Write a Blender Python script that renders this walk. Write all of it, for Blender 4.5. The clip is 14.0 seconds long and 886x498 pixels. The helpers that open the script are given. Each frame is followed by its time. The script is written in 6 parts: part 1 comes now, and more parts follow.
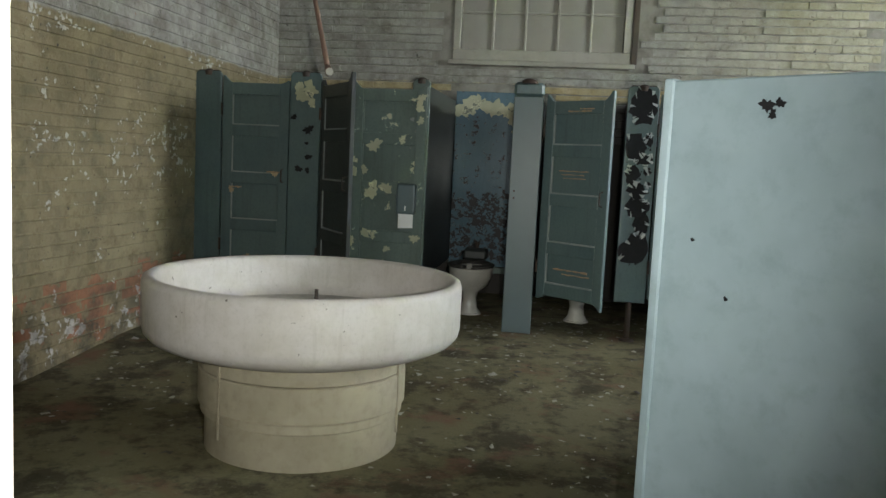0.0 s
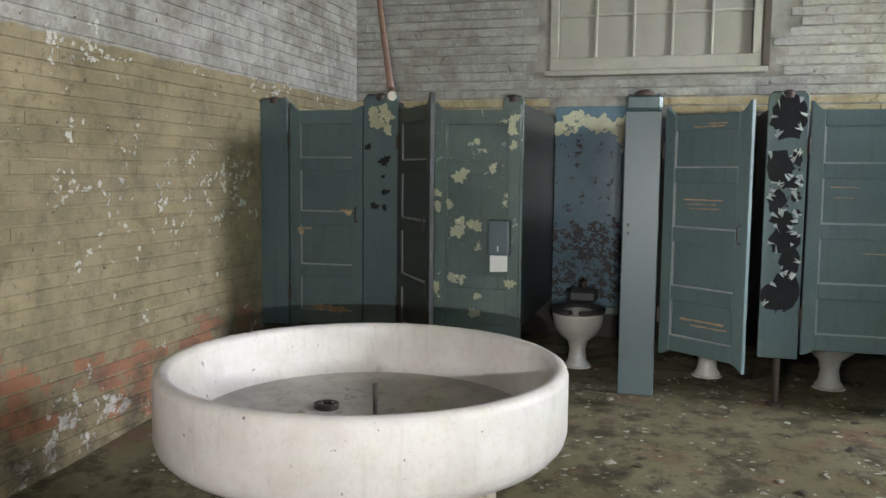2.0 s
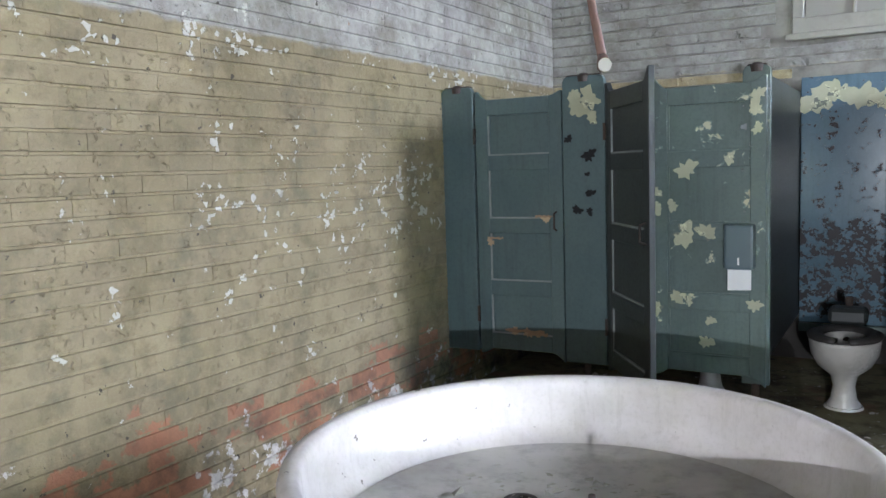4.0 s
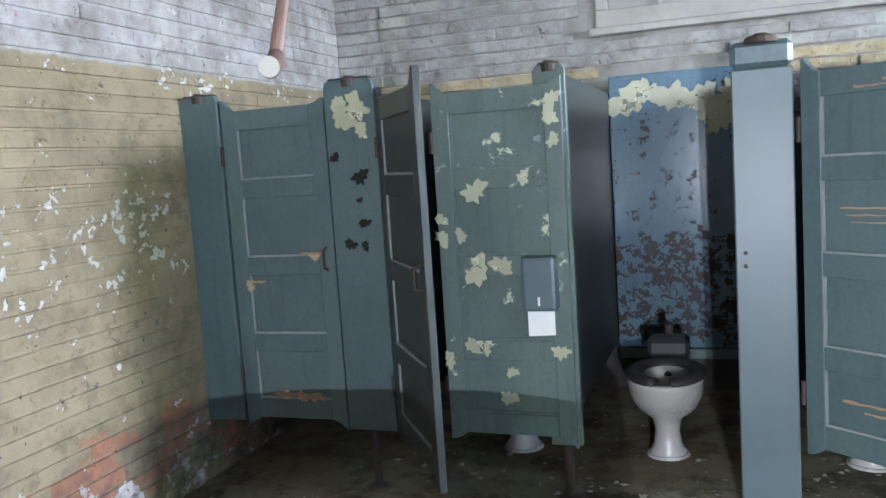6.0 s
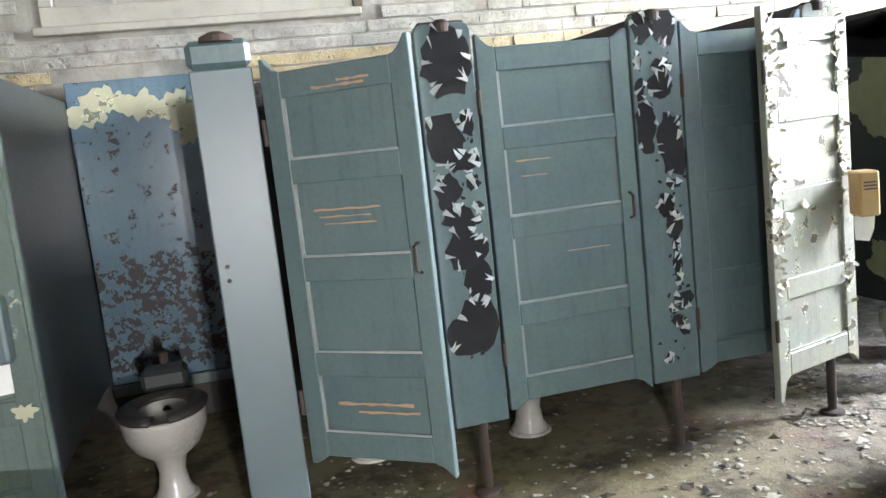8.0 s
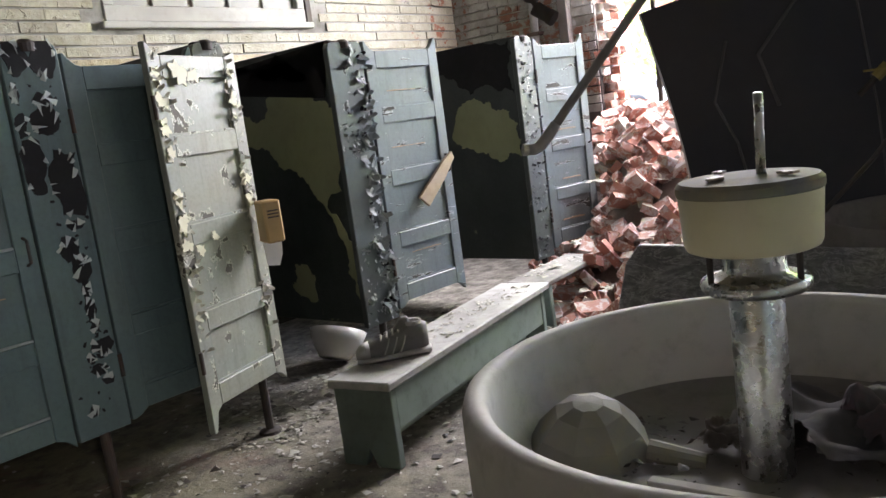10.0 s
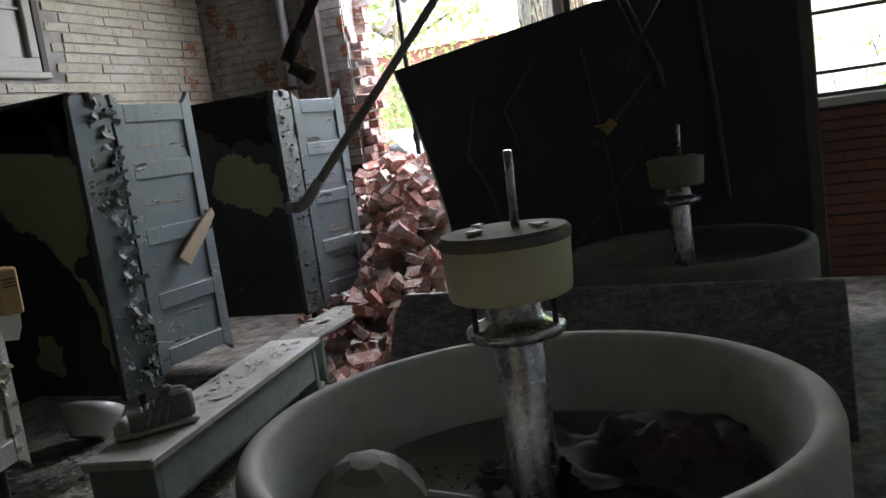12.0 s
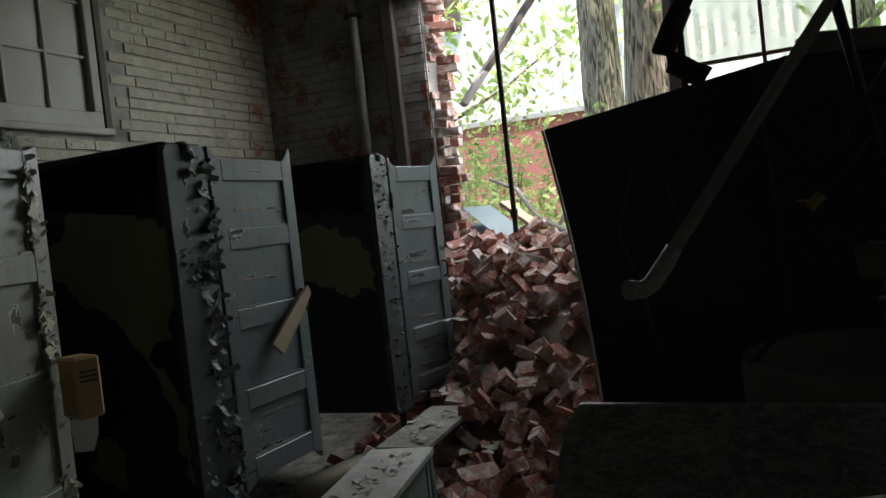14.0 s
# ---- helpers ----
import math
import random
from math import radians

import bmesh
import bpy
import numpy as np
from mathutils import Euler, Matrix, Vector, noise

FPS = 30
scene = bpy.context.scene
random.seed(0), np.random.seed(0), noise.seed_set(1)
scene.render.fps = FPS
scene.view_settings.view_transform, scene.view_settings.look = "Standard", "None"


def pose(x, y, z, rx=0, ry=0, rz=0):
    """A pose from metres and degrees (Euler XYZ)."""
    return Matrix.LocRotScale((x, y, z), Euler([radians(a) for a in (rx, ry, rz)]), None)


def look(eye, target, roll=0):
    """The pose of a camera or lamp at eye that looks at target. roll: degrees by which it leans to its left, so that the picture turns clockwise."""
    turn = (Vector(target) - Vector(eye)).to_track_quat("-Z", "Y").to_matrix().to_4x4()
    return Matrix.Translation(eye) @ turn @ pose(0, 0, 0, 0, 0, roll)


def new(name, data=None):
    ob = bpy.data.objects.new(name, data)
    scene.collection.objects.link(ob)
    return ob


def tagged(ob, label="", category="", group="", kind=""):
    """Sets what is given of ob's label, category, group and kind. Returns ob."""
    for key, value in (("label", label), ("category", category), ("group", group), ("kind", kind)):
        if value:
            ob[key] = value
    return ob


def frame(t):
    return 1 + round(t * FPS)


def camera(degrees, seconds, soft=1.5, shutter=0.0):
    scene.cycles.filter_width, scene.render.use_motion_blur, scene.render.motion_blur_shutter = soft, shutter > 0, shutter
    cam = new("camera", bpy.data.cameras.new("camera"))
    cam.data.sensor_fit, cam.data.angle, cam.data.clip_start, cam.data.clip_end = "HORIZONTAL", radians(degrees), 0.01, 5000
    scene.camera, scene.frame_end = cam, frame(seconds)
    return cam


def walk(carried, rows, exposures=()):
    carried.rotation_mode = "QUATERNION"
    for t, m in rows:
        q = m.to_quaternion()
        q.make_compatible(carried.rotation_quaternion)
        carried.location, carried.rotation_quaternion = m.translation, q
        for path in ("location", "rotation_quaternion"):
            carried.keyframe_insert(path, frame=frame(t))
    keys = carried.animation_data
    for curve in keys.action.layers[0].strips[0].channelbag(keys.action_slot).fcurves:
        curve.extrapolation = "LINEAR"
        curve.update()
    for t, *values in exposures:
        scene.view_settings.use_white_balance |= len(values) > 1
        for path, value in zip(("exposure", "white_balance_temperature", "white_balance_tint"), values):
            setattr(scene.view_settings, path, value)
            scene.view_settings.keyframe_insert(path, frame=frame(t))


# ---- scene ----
cam = camera(56.9, 14.0)
PATH = [
    (0, (0.588, -0.038, 1.207), (0.291, 1.929, 0.997), 2.8),
    (0.5, (0.6, 0.156, 1.274), (0.284, 2.123, 1.091), 2.1),
    (1, (0.522, 0.389, 1.286), (0.154, 2.346, 1.104), 1.7),
    (1.5, (0.477, 0.627, 1.292), (0.081, 2.579, 1.112), 0.9),
    (2, (0.465, 0.859, 1.326), (-0.08, 2.775, 1.141), 0.6),
    (2.5, (0.413, 1.058, 1.31), (-0.424, 2.865, 1.125), 0.7),
    (5, (0.022, 2.177, 1.401), (-0.976, 3.899, 1.207), -2.0),
    (5.5, (0.067, 2.439, 1.426), (-0.764, 4.246, 1.221), -3.1),
    (6, (0.128, 2.629, 1.438), (-0.528, 4.507, 1.228), -3.8),
    (6.5, (0.103, 2.76, 1.425), (-0.28, 4.711, 1.206), -4.5),
    (7, (0.104, 2.862, 1.424), (0.036, 4.846, 1.18), -5.3),
    (7.5, (0.145, 2.906, 1.415), (0.374, 4.875, 1.152), -5.9),
    (8, (0.224, 2.934, 1.395), (0.714, 4.854, 1.123), -6.3),
    (8.5, (0.361, 2.926, 1.393), (1.093, 4.764, 1.103), -6.5),
    (9, (0.483, 2.865, 1.36), (1.49, 4.568, 1.068), -6.7),
    (11.5, (0.503, 2.84, 1.309), (2.303, 3.646, 0.975), -8.2),
    (12, (0.513, 2.853, 1.334), (2.326, 3.655, 1.064), -8.1),
    (12.5, (0.578, 2.931, 1.316), (2.415, 3.715, 1.228), -7.5),
    (13, (0.689, 3.186, 1.317), (2.52, 3.988, 1.248), -7.1),
    (13.5, (0.798, 3.454, 1.332), (2.627, 4.26, 1.26), -6.7),
    (14, (0.933, 3.716, 1.347), (2.767, 4.511, 1.284), -6.3),
]
EXPOSURES = [
    (0.0, 3.25, 6250, 18), (0.5, 3.52, 6500, 21), (0.9, 3.88, 6500, 22), (1.5, 3.88, 6300, 24), (2.7, 4.12, 6000, 26), (5.0, 4.53, 5400, 29), (6.5, 4.9, 5400, 30),
    (8.0, 5.0, 6100, 30), (9.0, 4.3, 6700, 32), (9.6, 3.8, 6500, 33), (11.2, 2.7, 6350, 32), (12.5, 1.6, 6050, 30), (14.0, 0.52, 6300, 21),
]
walk(cam, [(t, look(eye, target, roll)) for t, eye, target, roll in PATH], EXPOSURES)

# ---------------------------------------------------------------- world, sun, lamps
world = bpy.data.worlds.new("overcast_sky")
scene.world = world
world.use_nodes = True
wn = world.node_tree
sky = wn.nodes.new("ShaderNodeTexSky")
sky.sky_type = "NISHITA"
sky.sun_disc = False
sky.sun_elevation, sky.sun_rotation = radians(70), radians(-146)
wn.nodes["Background"].inputs["Strength"].default_value = 0.36
wn.links.new(sky.outputs[0], wn.nodes["Background"].inputs["Color"])

sun = new("sun", bpy.data.lights.new("sun", "SUN"))
sun.data.energy, sun.data.angle, sun.data.color = 12.5, radians(3), (1.0, 0.95, 0.86)
sun.matrix_world = look((1, -8, 40), (9, 4, 0))


def torch(eye, target, watts, spread):
    """A hand torch of the walker, standing where he stands for a while."""
    ob = new("torch_light", bpy.data.lights.new("torch_light", "SPOT"))
    ob.data.energy, ob.data.spot_size, ob.data.spot_blend = watts, radians(spread), 1.0
    ob.data.shadow_soft_size, ob.data.color = 0.012, (0.96, 1.0, 0.84)
    ob.matrix_world = look(eye, target)
    return ob


torch((0.72, 0.05, 1.20), (-1.4, 4.4, 1.3), 24.0, 99)
torch((0.42, 2.35, 1.12), (0.95, 6.0, 0.75), 7.5, 62)


def sky_opening(x, y0, y1, z0, z1, watts):
    """The sky's light coming in at an opening of the end wall."""
    ob = new("sky_opening_light", bpy.data.lights.new("sky_opening_light", "AREA"))
    ob.data.shape, ob.data.size, ob.data.size_y = "RECTANGLE", y1 - y0, z1 - z0
    ob.data.energy, ob.data.color = watts, (0.93, 1.0, 0.97)
    ob.matrix_world = look((x, (y0 + y1) / 2, (z0 + z1) / 2), (x - 1, (y0 + y1) / 2, (z0 + z1) / 2 - 1.7))
    return ob


sky_opening(7.15, 4.45, 6.1, 1.8, 3.68, 56)
sky_opening(7.15, 0.9, 4.3, 1.3, 3.6, 0.3)

# ---------------------------------------------------------------- materials


class Mat:
    """A small builder of node materials."""

    def __init__(self, name, rough=0.6, metal=0.0):
        self.m = bpy.data.materials.new(name)
        self.m.use_nodes = True
        self.t = self.m.node_tree
        self.p = self.t.nodes["Principled BSDF"]
        self.p.inputs["Roughness"].default_value = rough
        self.p.inputs["Metallic"].default_value = metal

    def node(self, kind, **kw):
        n = self.t.nodes.new(kind)
        for k, v in kw.items():
            if k in ("operation", "blend_type", "data_type", "interpolation", "feature"):
                if k == "operation":
                    n.operation = v
                elif k == "blend_type":
                    n.blend_type = v
                elif k == "data_type":
                    n.data_type = v
                elif k == "feature":
                    n.feature = v
        return n

    def link(self, a, b):
        self.t.links.new(a, b)

    def where(self, local=False):
        if local:
            return self.node("ShaderNodeTexCoord").outputs["Object"]
        return self.node("ShaderNodeNewGeometry").outputs["Position"]

    def shifted(self, vec):
        """The vector, moved by each object's own random amount."""
        r = self.node("ShaderNodeObjectInfo").outputs["Random"]
        k = self.node("ShaderNodeVectorMath", operation="MULTIPLY_ADD")
        c = self.node("ShaderNodeCombineXYZ")
        for i in range(3):
            self.link(r, c.inputs[i])
        self.link(c.outputs[0], k.inputs[0])
        k.inputs[1].default_value = (17.0, 9.0, 23.0)
        self.link(vec, k.inputs[2])
        return k.outputs[0]

    def noise(self, vec, scale, detail=4, rough=0.6, stretch=None, distort=0.0):
        if stretch:
            mp = self.node("ShaderNodeMapping")
            mp.inputs["Scale"].default_value = stretch
            self.link(vec, mp.inputs["Vector"])
            vec = mp.outputs[0]
        n = self.node("ShaderNodeTexNoise")
        n.inputs["Scale"].default_value, n.inputs["Detail"].default_value = scale, detail
        n.inputs["Roughness"].default_value, n.inputs["Distortion"].default_value = rough, distort
        self.link(vec, n.inputs["Vector"])
        return n.outputs["Fac"]

    def cells(self, vec, scale):
        n = self.node("ShaderNodeTexVoronoi")
        n.inputs["Scale"].default_value = scale
        self.link(vec, n.inputs["Vector"])
        return n.outputs

    def ramp(self, fac, lo, hi):
        n = self.node("ShaderNodeMapRange")
        n.inputs["From Min"].default_value, n.inputs["From Max"].default_value = lo, hi
        self.link(fac, n.inputs["Value"])
        return n.outputs[0]

    def math(self, op, a, b=None):
        n = self.node("ShaderNodeMath", operation=op)
        for i, v in enumerate((a, b)):
            if v is None:
                continue
            if isinstance(v, (int, float)):
                n.inputs[i].default_value = v
            else:
                self.link(v, n.inputs[i])
        return n.outputs[0]

    def axis(self, vec, i):
        s = self.node("ShaderNodeSeparateXYZ")
        self.link(vec, s.inputs[0])
        return s.outputs[i]

    def mix(self, fac, a, b, blend="MIX"):
        n = self.node("ShaderNodeMix", data_type="RGBA", blend_type=blend)
        for sock, v in ((n.inputs[0], fac), (n.inputs[6], a), (n.inputs[7], b)):
            if isinstance(v, tuple):
                sock.default_value = (*v, 1.0)
            elif isinstance(v, (int, float)):
                sock.default_value = v
            else:
                self.link(v, sock)
        return n.outputs[2]

    def color(self, v):
        if isinstance(v, tuple):
            self.p.inputs["Base Color"].default_value = (*v, 1.0)
        else:
            self.link(v, self.p.inputs["Base Color"])
        return self

    def rough(self, v):
        self.link(v, self.p.inputs["Roughness"])
        return self

    def bump(self, height, strength=0.4, distance=0.004):
        b = self.node("ShaderNodeBump")
        b.inputs["Strength"].default_value, b.inputs["Distance"].default_value = strength, distance
        self.link(height, b.inputs["Height"])
        self.link(b.outputs[0], self.p.inputs["Normal"])
        return self


def speckled(name, col, dark, scale=30.0, rough=0.6, metal=0.0, bump=0.3, amount=0.5, local=True):
    """A worn surface: one colour with grain and larger stains of a darker one."""
    m = Mat(name, rough, metal)
    v = m.shifted(m.where(True)) if local else m.where()
    fine, big = m.noise(v, scale, 6, 0.65), m.noise(v, scale * 0.12, 5, 0.6)
    c = m.mix(m.math("MULTIPLY", m.ramp(big, 0.42, 0.72), amount), col, dark)
    c = m.mix(m.math("MULTIPLY", m.ramp(fine, 0.5, 0.75), amount * 0.7), c, dark)
    m.color(c)
    m.rough(m.math("ADD", m.math("MULTIPLY", fine, 0.3), rough - 0.15))
    m.bump(fine, bump, 0.003)
    return m.m


def brick_paint(name, wall):
    """Painted brickwork: ochre below, white above, with flaking and bare red brick."""
    m = Mat(name, 0.75)
    v = m.where()
    z = m.axis(v, 2)
    y = m.axis(v, 1)
    x = m.axis(v, 0)
    fine, mid, big = m.noise(v, 46, 6, 0.7), m.noise(v, 9, 5, 0.65), m.noise(v, 1.6, 4, 0.6)
    chip = m.math("ADD", m.math("MULTIPLY", m.noise(v, 6, 5, 0.62, distort=0.4), 0.7), m.math("MULTIPLY", m.axis(m.cells(v, 36)["Color"], 0), 0.36))
    each = m.math("FRACT", m.math("ADD", m.node("ShaderNodeNewGeometry").outputs["Random Per Island"], m.node("ShaderNodeObjectInfo").outputs["Random"]))
    red = m.mix(m.ramp(mid, 0.35, 0.65), (0.30, 0.085, 0.04), (0.42, 0.17, 0.09))
    white = m.mix(m.ramp(mid, 0.38, 0.72), (0.45, 0.445, 0.42), (0.27, 0.26, 0.23))
    white = m.mix(m.math("MULTIPLY", m.ramp(m.noise(v, 2.3, 6, 0.75), 0.48, 0.66), 0.75), white, (0.18, 0.165, 0.13))
    if wall == "left":
        ochre = m.mix(m.ramp(big, 0.35, 0.7), (0.31, 0.26, 0.155), (0.20, 0.165, 0.09))
        ochre = m.mix(m.math("MULTIPLY", m.ramp(fine, 0.5, 0.8), 0.6), ochre, (0.36, 0.31, 0.20))
        ochre = m.mix(m.math("MULTIPLY", m.ramp(mid, 0.5, 0.68), 0.6), ochre, (0.14, 0.11, 0.055))
        # the upper, white zone
        edge = m.math("ADD", z, m.math("MULTIPLY", m.math("SUBTRACT", mid, 0.5), 0.07))
        c = m.mix(m.ramp(edge, 1.925, 1.94), ochre, white)
        # white plaster showing where the ochre came off
        band = m.math("MULTIPLY", m.ramp(z, 0.85, 1.15), m.math("SUBTRACT", 1.0, m.ramp(z, 1.45, 1.6)))
        near = m.math("MULTIPLY", m.ramp(y, 3.7, 4.4), m.math("SUBTRACT", 1.0, m.ramp(y, 5.6, 5.85)))
        rim = m.math("MULTIPLY", m.ramp(z, 1.72, 1.86), m.math("SUBTRACT", 1.0, m.ramp(z, 1.93, 1.97)))
        zone = m.math("MAXIMUM", m.math("MULTIPLY", band, near), m.math("MULTIPLY", rim, 0.9))
        gate = m.math("ADD", chip, m.math("MULTIPLY", zone, 0.09))
        c = m.mix(m.ramp(gate, 0.775, 0.787), c, (0.56, 0.55, 0.50))
        mold = m.noise(v, 2.6, 6, 0.72)
        c = m.mix(m.math("MULTIPLY", m.ramp(mold, 0.52, 0.66), 0.55), c, (0.10, 0.09, 0.06))
        spot = m.noise(v, 21, 4, 0.6)
        c = m.mix(m.ramp(spot, 0.675, 0.695), c, (0.06, 0.05, 0.035))
        # bare brick low down
        low = m.math("SUBTRACT", 1.0, m.ramp(z, 0.12, 0.62))
        band = m.math("MULTIPLY", m.ramp(z, -0.05, 0.15), m.math("SUBTRACT", 1.0, m.ramp(z, 0.38, 0.66)))
        patch = m.math("ADD", m.math("MULTIPLY", m.noise(v, 3.2, 5, 0.65), 0.9), m.math("ADD", m.math("MULTIPLY", each, 0.22), m.math("MULTIPLY", band, 0.24)))
        c = m.mix(m.ramp(patch, 0.80, 0.83), c, m.mix(0.6, red, (0.36, 0.19, 0.11)))
        c = m.mix(m.ramp(m.math("ADD", m.noise(v, 6, 6, 0.7), m.math("MULTIPLY", low, 0.12)), 0.69, 0.71), c, (0.62, 0.60, 0.58))
        c = m.mix(m.math("MULTIPLY", low, m.ramp(m.noise(v, 5, 6, 0.7), 0.42, 0.62)), c, (0.07, 0.06, 0.04))
    elif wall == "back":
        cream = m.mix(m.ramp(mid, 0.4, 0.7), (0.52, 0.44, 0.27), (0.40, 0.31, 0.15))
        edge = m.math("ADD", z, m.math("MULTIPLY", m.math("SUBTRACT", mid, 0.5), 0.08))
        warm = m.mix(m.ramp(m.math("ADD", x, big), 1.6, 3.4), white, m.mix(0.45, white, (0.52, 0.46, 0.26)))
        c = m.mix(m.ramp(edge, 1.93, 1.96), cream, warm)
        # shade of the stall recess put into the colour, below the stall tops
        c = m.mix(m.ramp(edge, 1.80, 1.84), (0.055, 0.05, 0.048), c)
        c = m.mix(m.ramp(m.noise(v, 7.5, 6, 0.75), 0.635, 0.665), c, (0.085, 0.08, 0.07))
        bare = m.math("ADD", m.noise(v, 3.6, 5, 0.65), m.math("MULTIPLY", m.ramp(x, 4.9, 6.4), 0.15))
        c = m.mix(m.ramp(bare, 0.72, 0.74), c, red)
        c = m.mix(m.math("MULTIPLY", m.ramp(fine, 0.52, 0.75), 0.55), c, (0.16, 0.15, 0.13))
    else:
        bare = m.noise(v, 4.5, 6, 0.7)
        c = m.mix(m.ramp(bare, 0.55, 0.58), m.mix(0.15, white, (0.25, 0.24, 0.22)), m.mix(0.4, red, (0.10, 0.05, 0.04)))
        c = m.mix(m.math("MULTIPLY", m.ramp(big, 0.45, 0.65), 0.5), c, (0.06, 0.05, 0.045))
    m.color(m.mix(m.math("MULTIPLY", each, 0.34), c, m.mix(0.5, c, (0.03, 0.026, 0.018))))
    m.bump(m.math("ADD", m.math("MULTIPLY", fine, 0.6), m.math("ADD", m.math("MULTIPLY", mid, 1.2), m.ramp(chip, 0.68, 0.72))), 1.0, 0.009)
    m.rough(m.math("ADD", m.math("MULTIPLY", mid, 0.3), 0.36 if wall == "back" else 0.55))
    return m.m


def peeling(name, top, under, cover=0.62, scale=5.0, rough=0.42, band=None, flake=None, stretch=(1, 1, 1), grime=0.35, top_b=None, shard=0.10):
    """Old oil paint that has come off in flakes with sharp edges.  band: (z low, z high, extra) more flakes in that height."""
    m = Mat(name, rough)
    loc = m.where(True)
    v = m.shifted(loc)
    fine, big = m.noise(v, 60, 5, 0.6), m.noise(v, 2.2, 4, 0.6)
    a = m.noise(v, scale, 5, 0.62, stretch, 0.25)
    bent = m.node("ShaderNodeVectorMath", operation="MULTIPLY_ADD")
    wob = m.node("ShaderNodeTexNoise")
    wob.inputs["Scale"].default_value = scale * 3
    m.link(v, wob.inputs["Vector"])
    m.link(wob.outputs["Color"], bent.inputs[0])
    bent.inputs[1].default_value = (0.35 / scale, 0.35 / scale, 0.35 / scale)
    m.link(v, bent.inputs[2])
    rnd = m.axis(m.cells(bent.outputs[0], scale * 3.2)["Color"], 0)
    a = m.math("ADD", a, m.math("MULTIPLY", m.math("SUBTRACT", rnd, 0.5), shard))
    if band:
        z = m.axis(m.where(), 2)
        zz = m.math("MULTIPLY", m.ramp(z, band[0] - 0.06, band[0] + 0.06), m.math("SUBTRACT", 1.0, m.ramp(z, band[1] - 0.06, band[1] + 0.06)))
        a = m.math("ADD", a, m.math("MULTIPLY", zz, band[2]))
    paint = m.mix(m.ramp(big, 0.35, 0.68), top, top_b or tuple(c * 0.74 for c in top))
    paint = m.mix(m.math("MULTIPLY", m.ramp(fine, 0.45, 0.8), grime), paint, tuple(c * 0.4 for c in top))
    streak = m.noise(v, 7, 4, 0.7, (3.0, 3.0, 0.25))
    paint = m.mix(m.math("MULTIPLY", m.ramp(streak, 0.52, 0.78), grime), paint, (0.035, 0.04, 0.038))
    off = m.ramp(a, cover, cover + 0.012)
    c = m.mix(off, paint, under)
    lip = m.math("MULTIPLY", m.ramp(a, cover - 0.022, cover - 0.006), m.math("SUBTRACT", 1.0, off))
    c = m.mix(m.math("MULTIPLY", lip, 0.55), c, flake or tuple(min(1.0, k * 1.9) for k in top))
    m.color(c)
    m.rough(m.math("ADD", m.math("MULTIPLY", off, 0.35), m.math("ADD", rough - 0.1, m.math("MULTIPLY", fine, 0.2))))
    h = m.math("SUBTRACT", m.math("ADD", m.math("MULTIPLY", fine, 0.12), m.math("MULTIPLY", lip, 0.5)), off)
    m.bump(h, 0.7, 0.003)
    return m.m


BLUE = (0.102, 0.152, 0.153)
PEEL_BLUE = peeling("blue_oil_paint", BLUE, (0.22, 0.115, 0.05), 0.80, 4.0, top_b=(0.078, 0.126, 0.133))
PEEL_GREEN = peeling("green_oil_paint_with_cream_flakes", (0.135, 0.185, 0.165), (0.60, 0.60, 0.42), 0.665, 6.0)
# one dark paint for the open door, stall partitions and flush valves
PEEL_DARK = peeling("dark_oil_paint", (0.045, 0.052, 0.05), (0.09, 0.075, 0.05), 0.78, 6.0)
PEEL_CREAM = peeling("cream_oil_paint", (0.27, 0.27, 0.215), (0.10, 0.095, 0.075), 0.62, 6.0, flake=(0.62, 0.61, 0.48), top_b=(0.24, 0.27, 0.235))
PEEL_PALE = peeling("pale_grey_oil_paint", (0.185, 0.21, 0.21), (0.05, 0.046, 0.04), 0.64, 4.0, flake=(0.48, 0.50, 0.48), stretch=(0.7, 0.7, 4.5), top_b=(0.135, 0.165, 0.17))
PEEL_PALE_POST = peeling("pale_paint_hanging_in_flakes", (0.095, 0.112, 0.106), (0.02, 0.02, 0.018), 0.66, 7.0, flake=(0.48, 0.49, 0.46), grime=0.2)
PEEL_PARTITION = peeling("black_partition_with_green_paint", (0.062, 0.074, 0.068), (0.20, 0.22, 0.13), 0.70, 5.0, rough=0.5, flake=(0.08, 0.09, 0.08), top_b=(0.03, 0.04, 0.036))
PEEL_BACK = peeling("glossy_blue_stall_back", (0.135, 0.225, 0.29), (0.018, 0.016, 0.02), 0.655, 15.0, rough=0.2, band=(0.30, 0.92, 0.17), flake=(0.30, 0.36, 0.38), grime=0.2, shard=0.2)
CREAM_SPOTS = peeling("cream_undercoat_patch", (0.52, 0.53, 0.36), (0.20, 0.22, 0.18), 0.62, 8.0, grime=0.1)
PANEL_PAINT = speckled("pale_blue_screen_paint", (0.43, 0.54, 0.60), (0.21, 0.285, 0.31), 12, 0.45, amount=0.6, bump=0.08)
STEEL = speckled("spotted_chrome", (0.62, 0.63, 0.62), (0.22, 0.21, 0.19), 40, 0.28, 1.0, 0.15)
IRON = speckled("rusty_dark_pipe", (0.055, 0.05, 0.045), (0.12, 0.06, 0.035), 30, 0.7, 0.3)
PALE_PIPE = speckled("grey_painted_pipe", (0.30, 0.30, 0.29), (0.12, 0.10, 0.08), 22, 0.55)
BRASS = speckled("dull_brass", (0.42, 0.33, 0.10), (0.16, 0.12, 0.05), 24, 0.5, 0.6)
BROWN_PIPE = speckled("brown_painted_pipe", (0.20, 0.12, 0.09), (0.07, 0.05, 0.04), 22, 0.55)


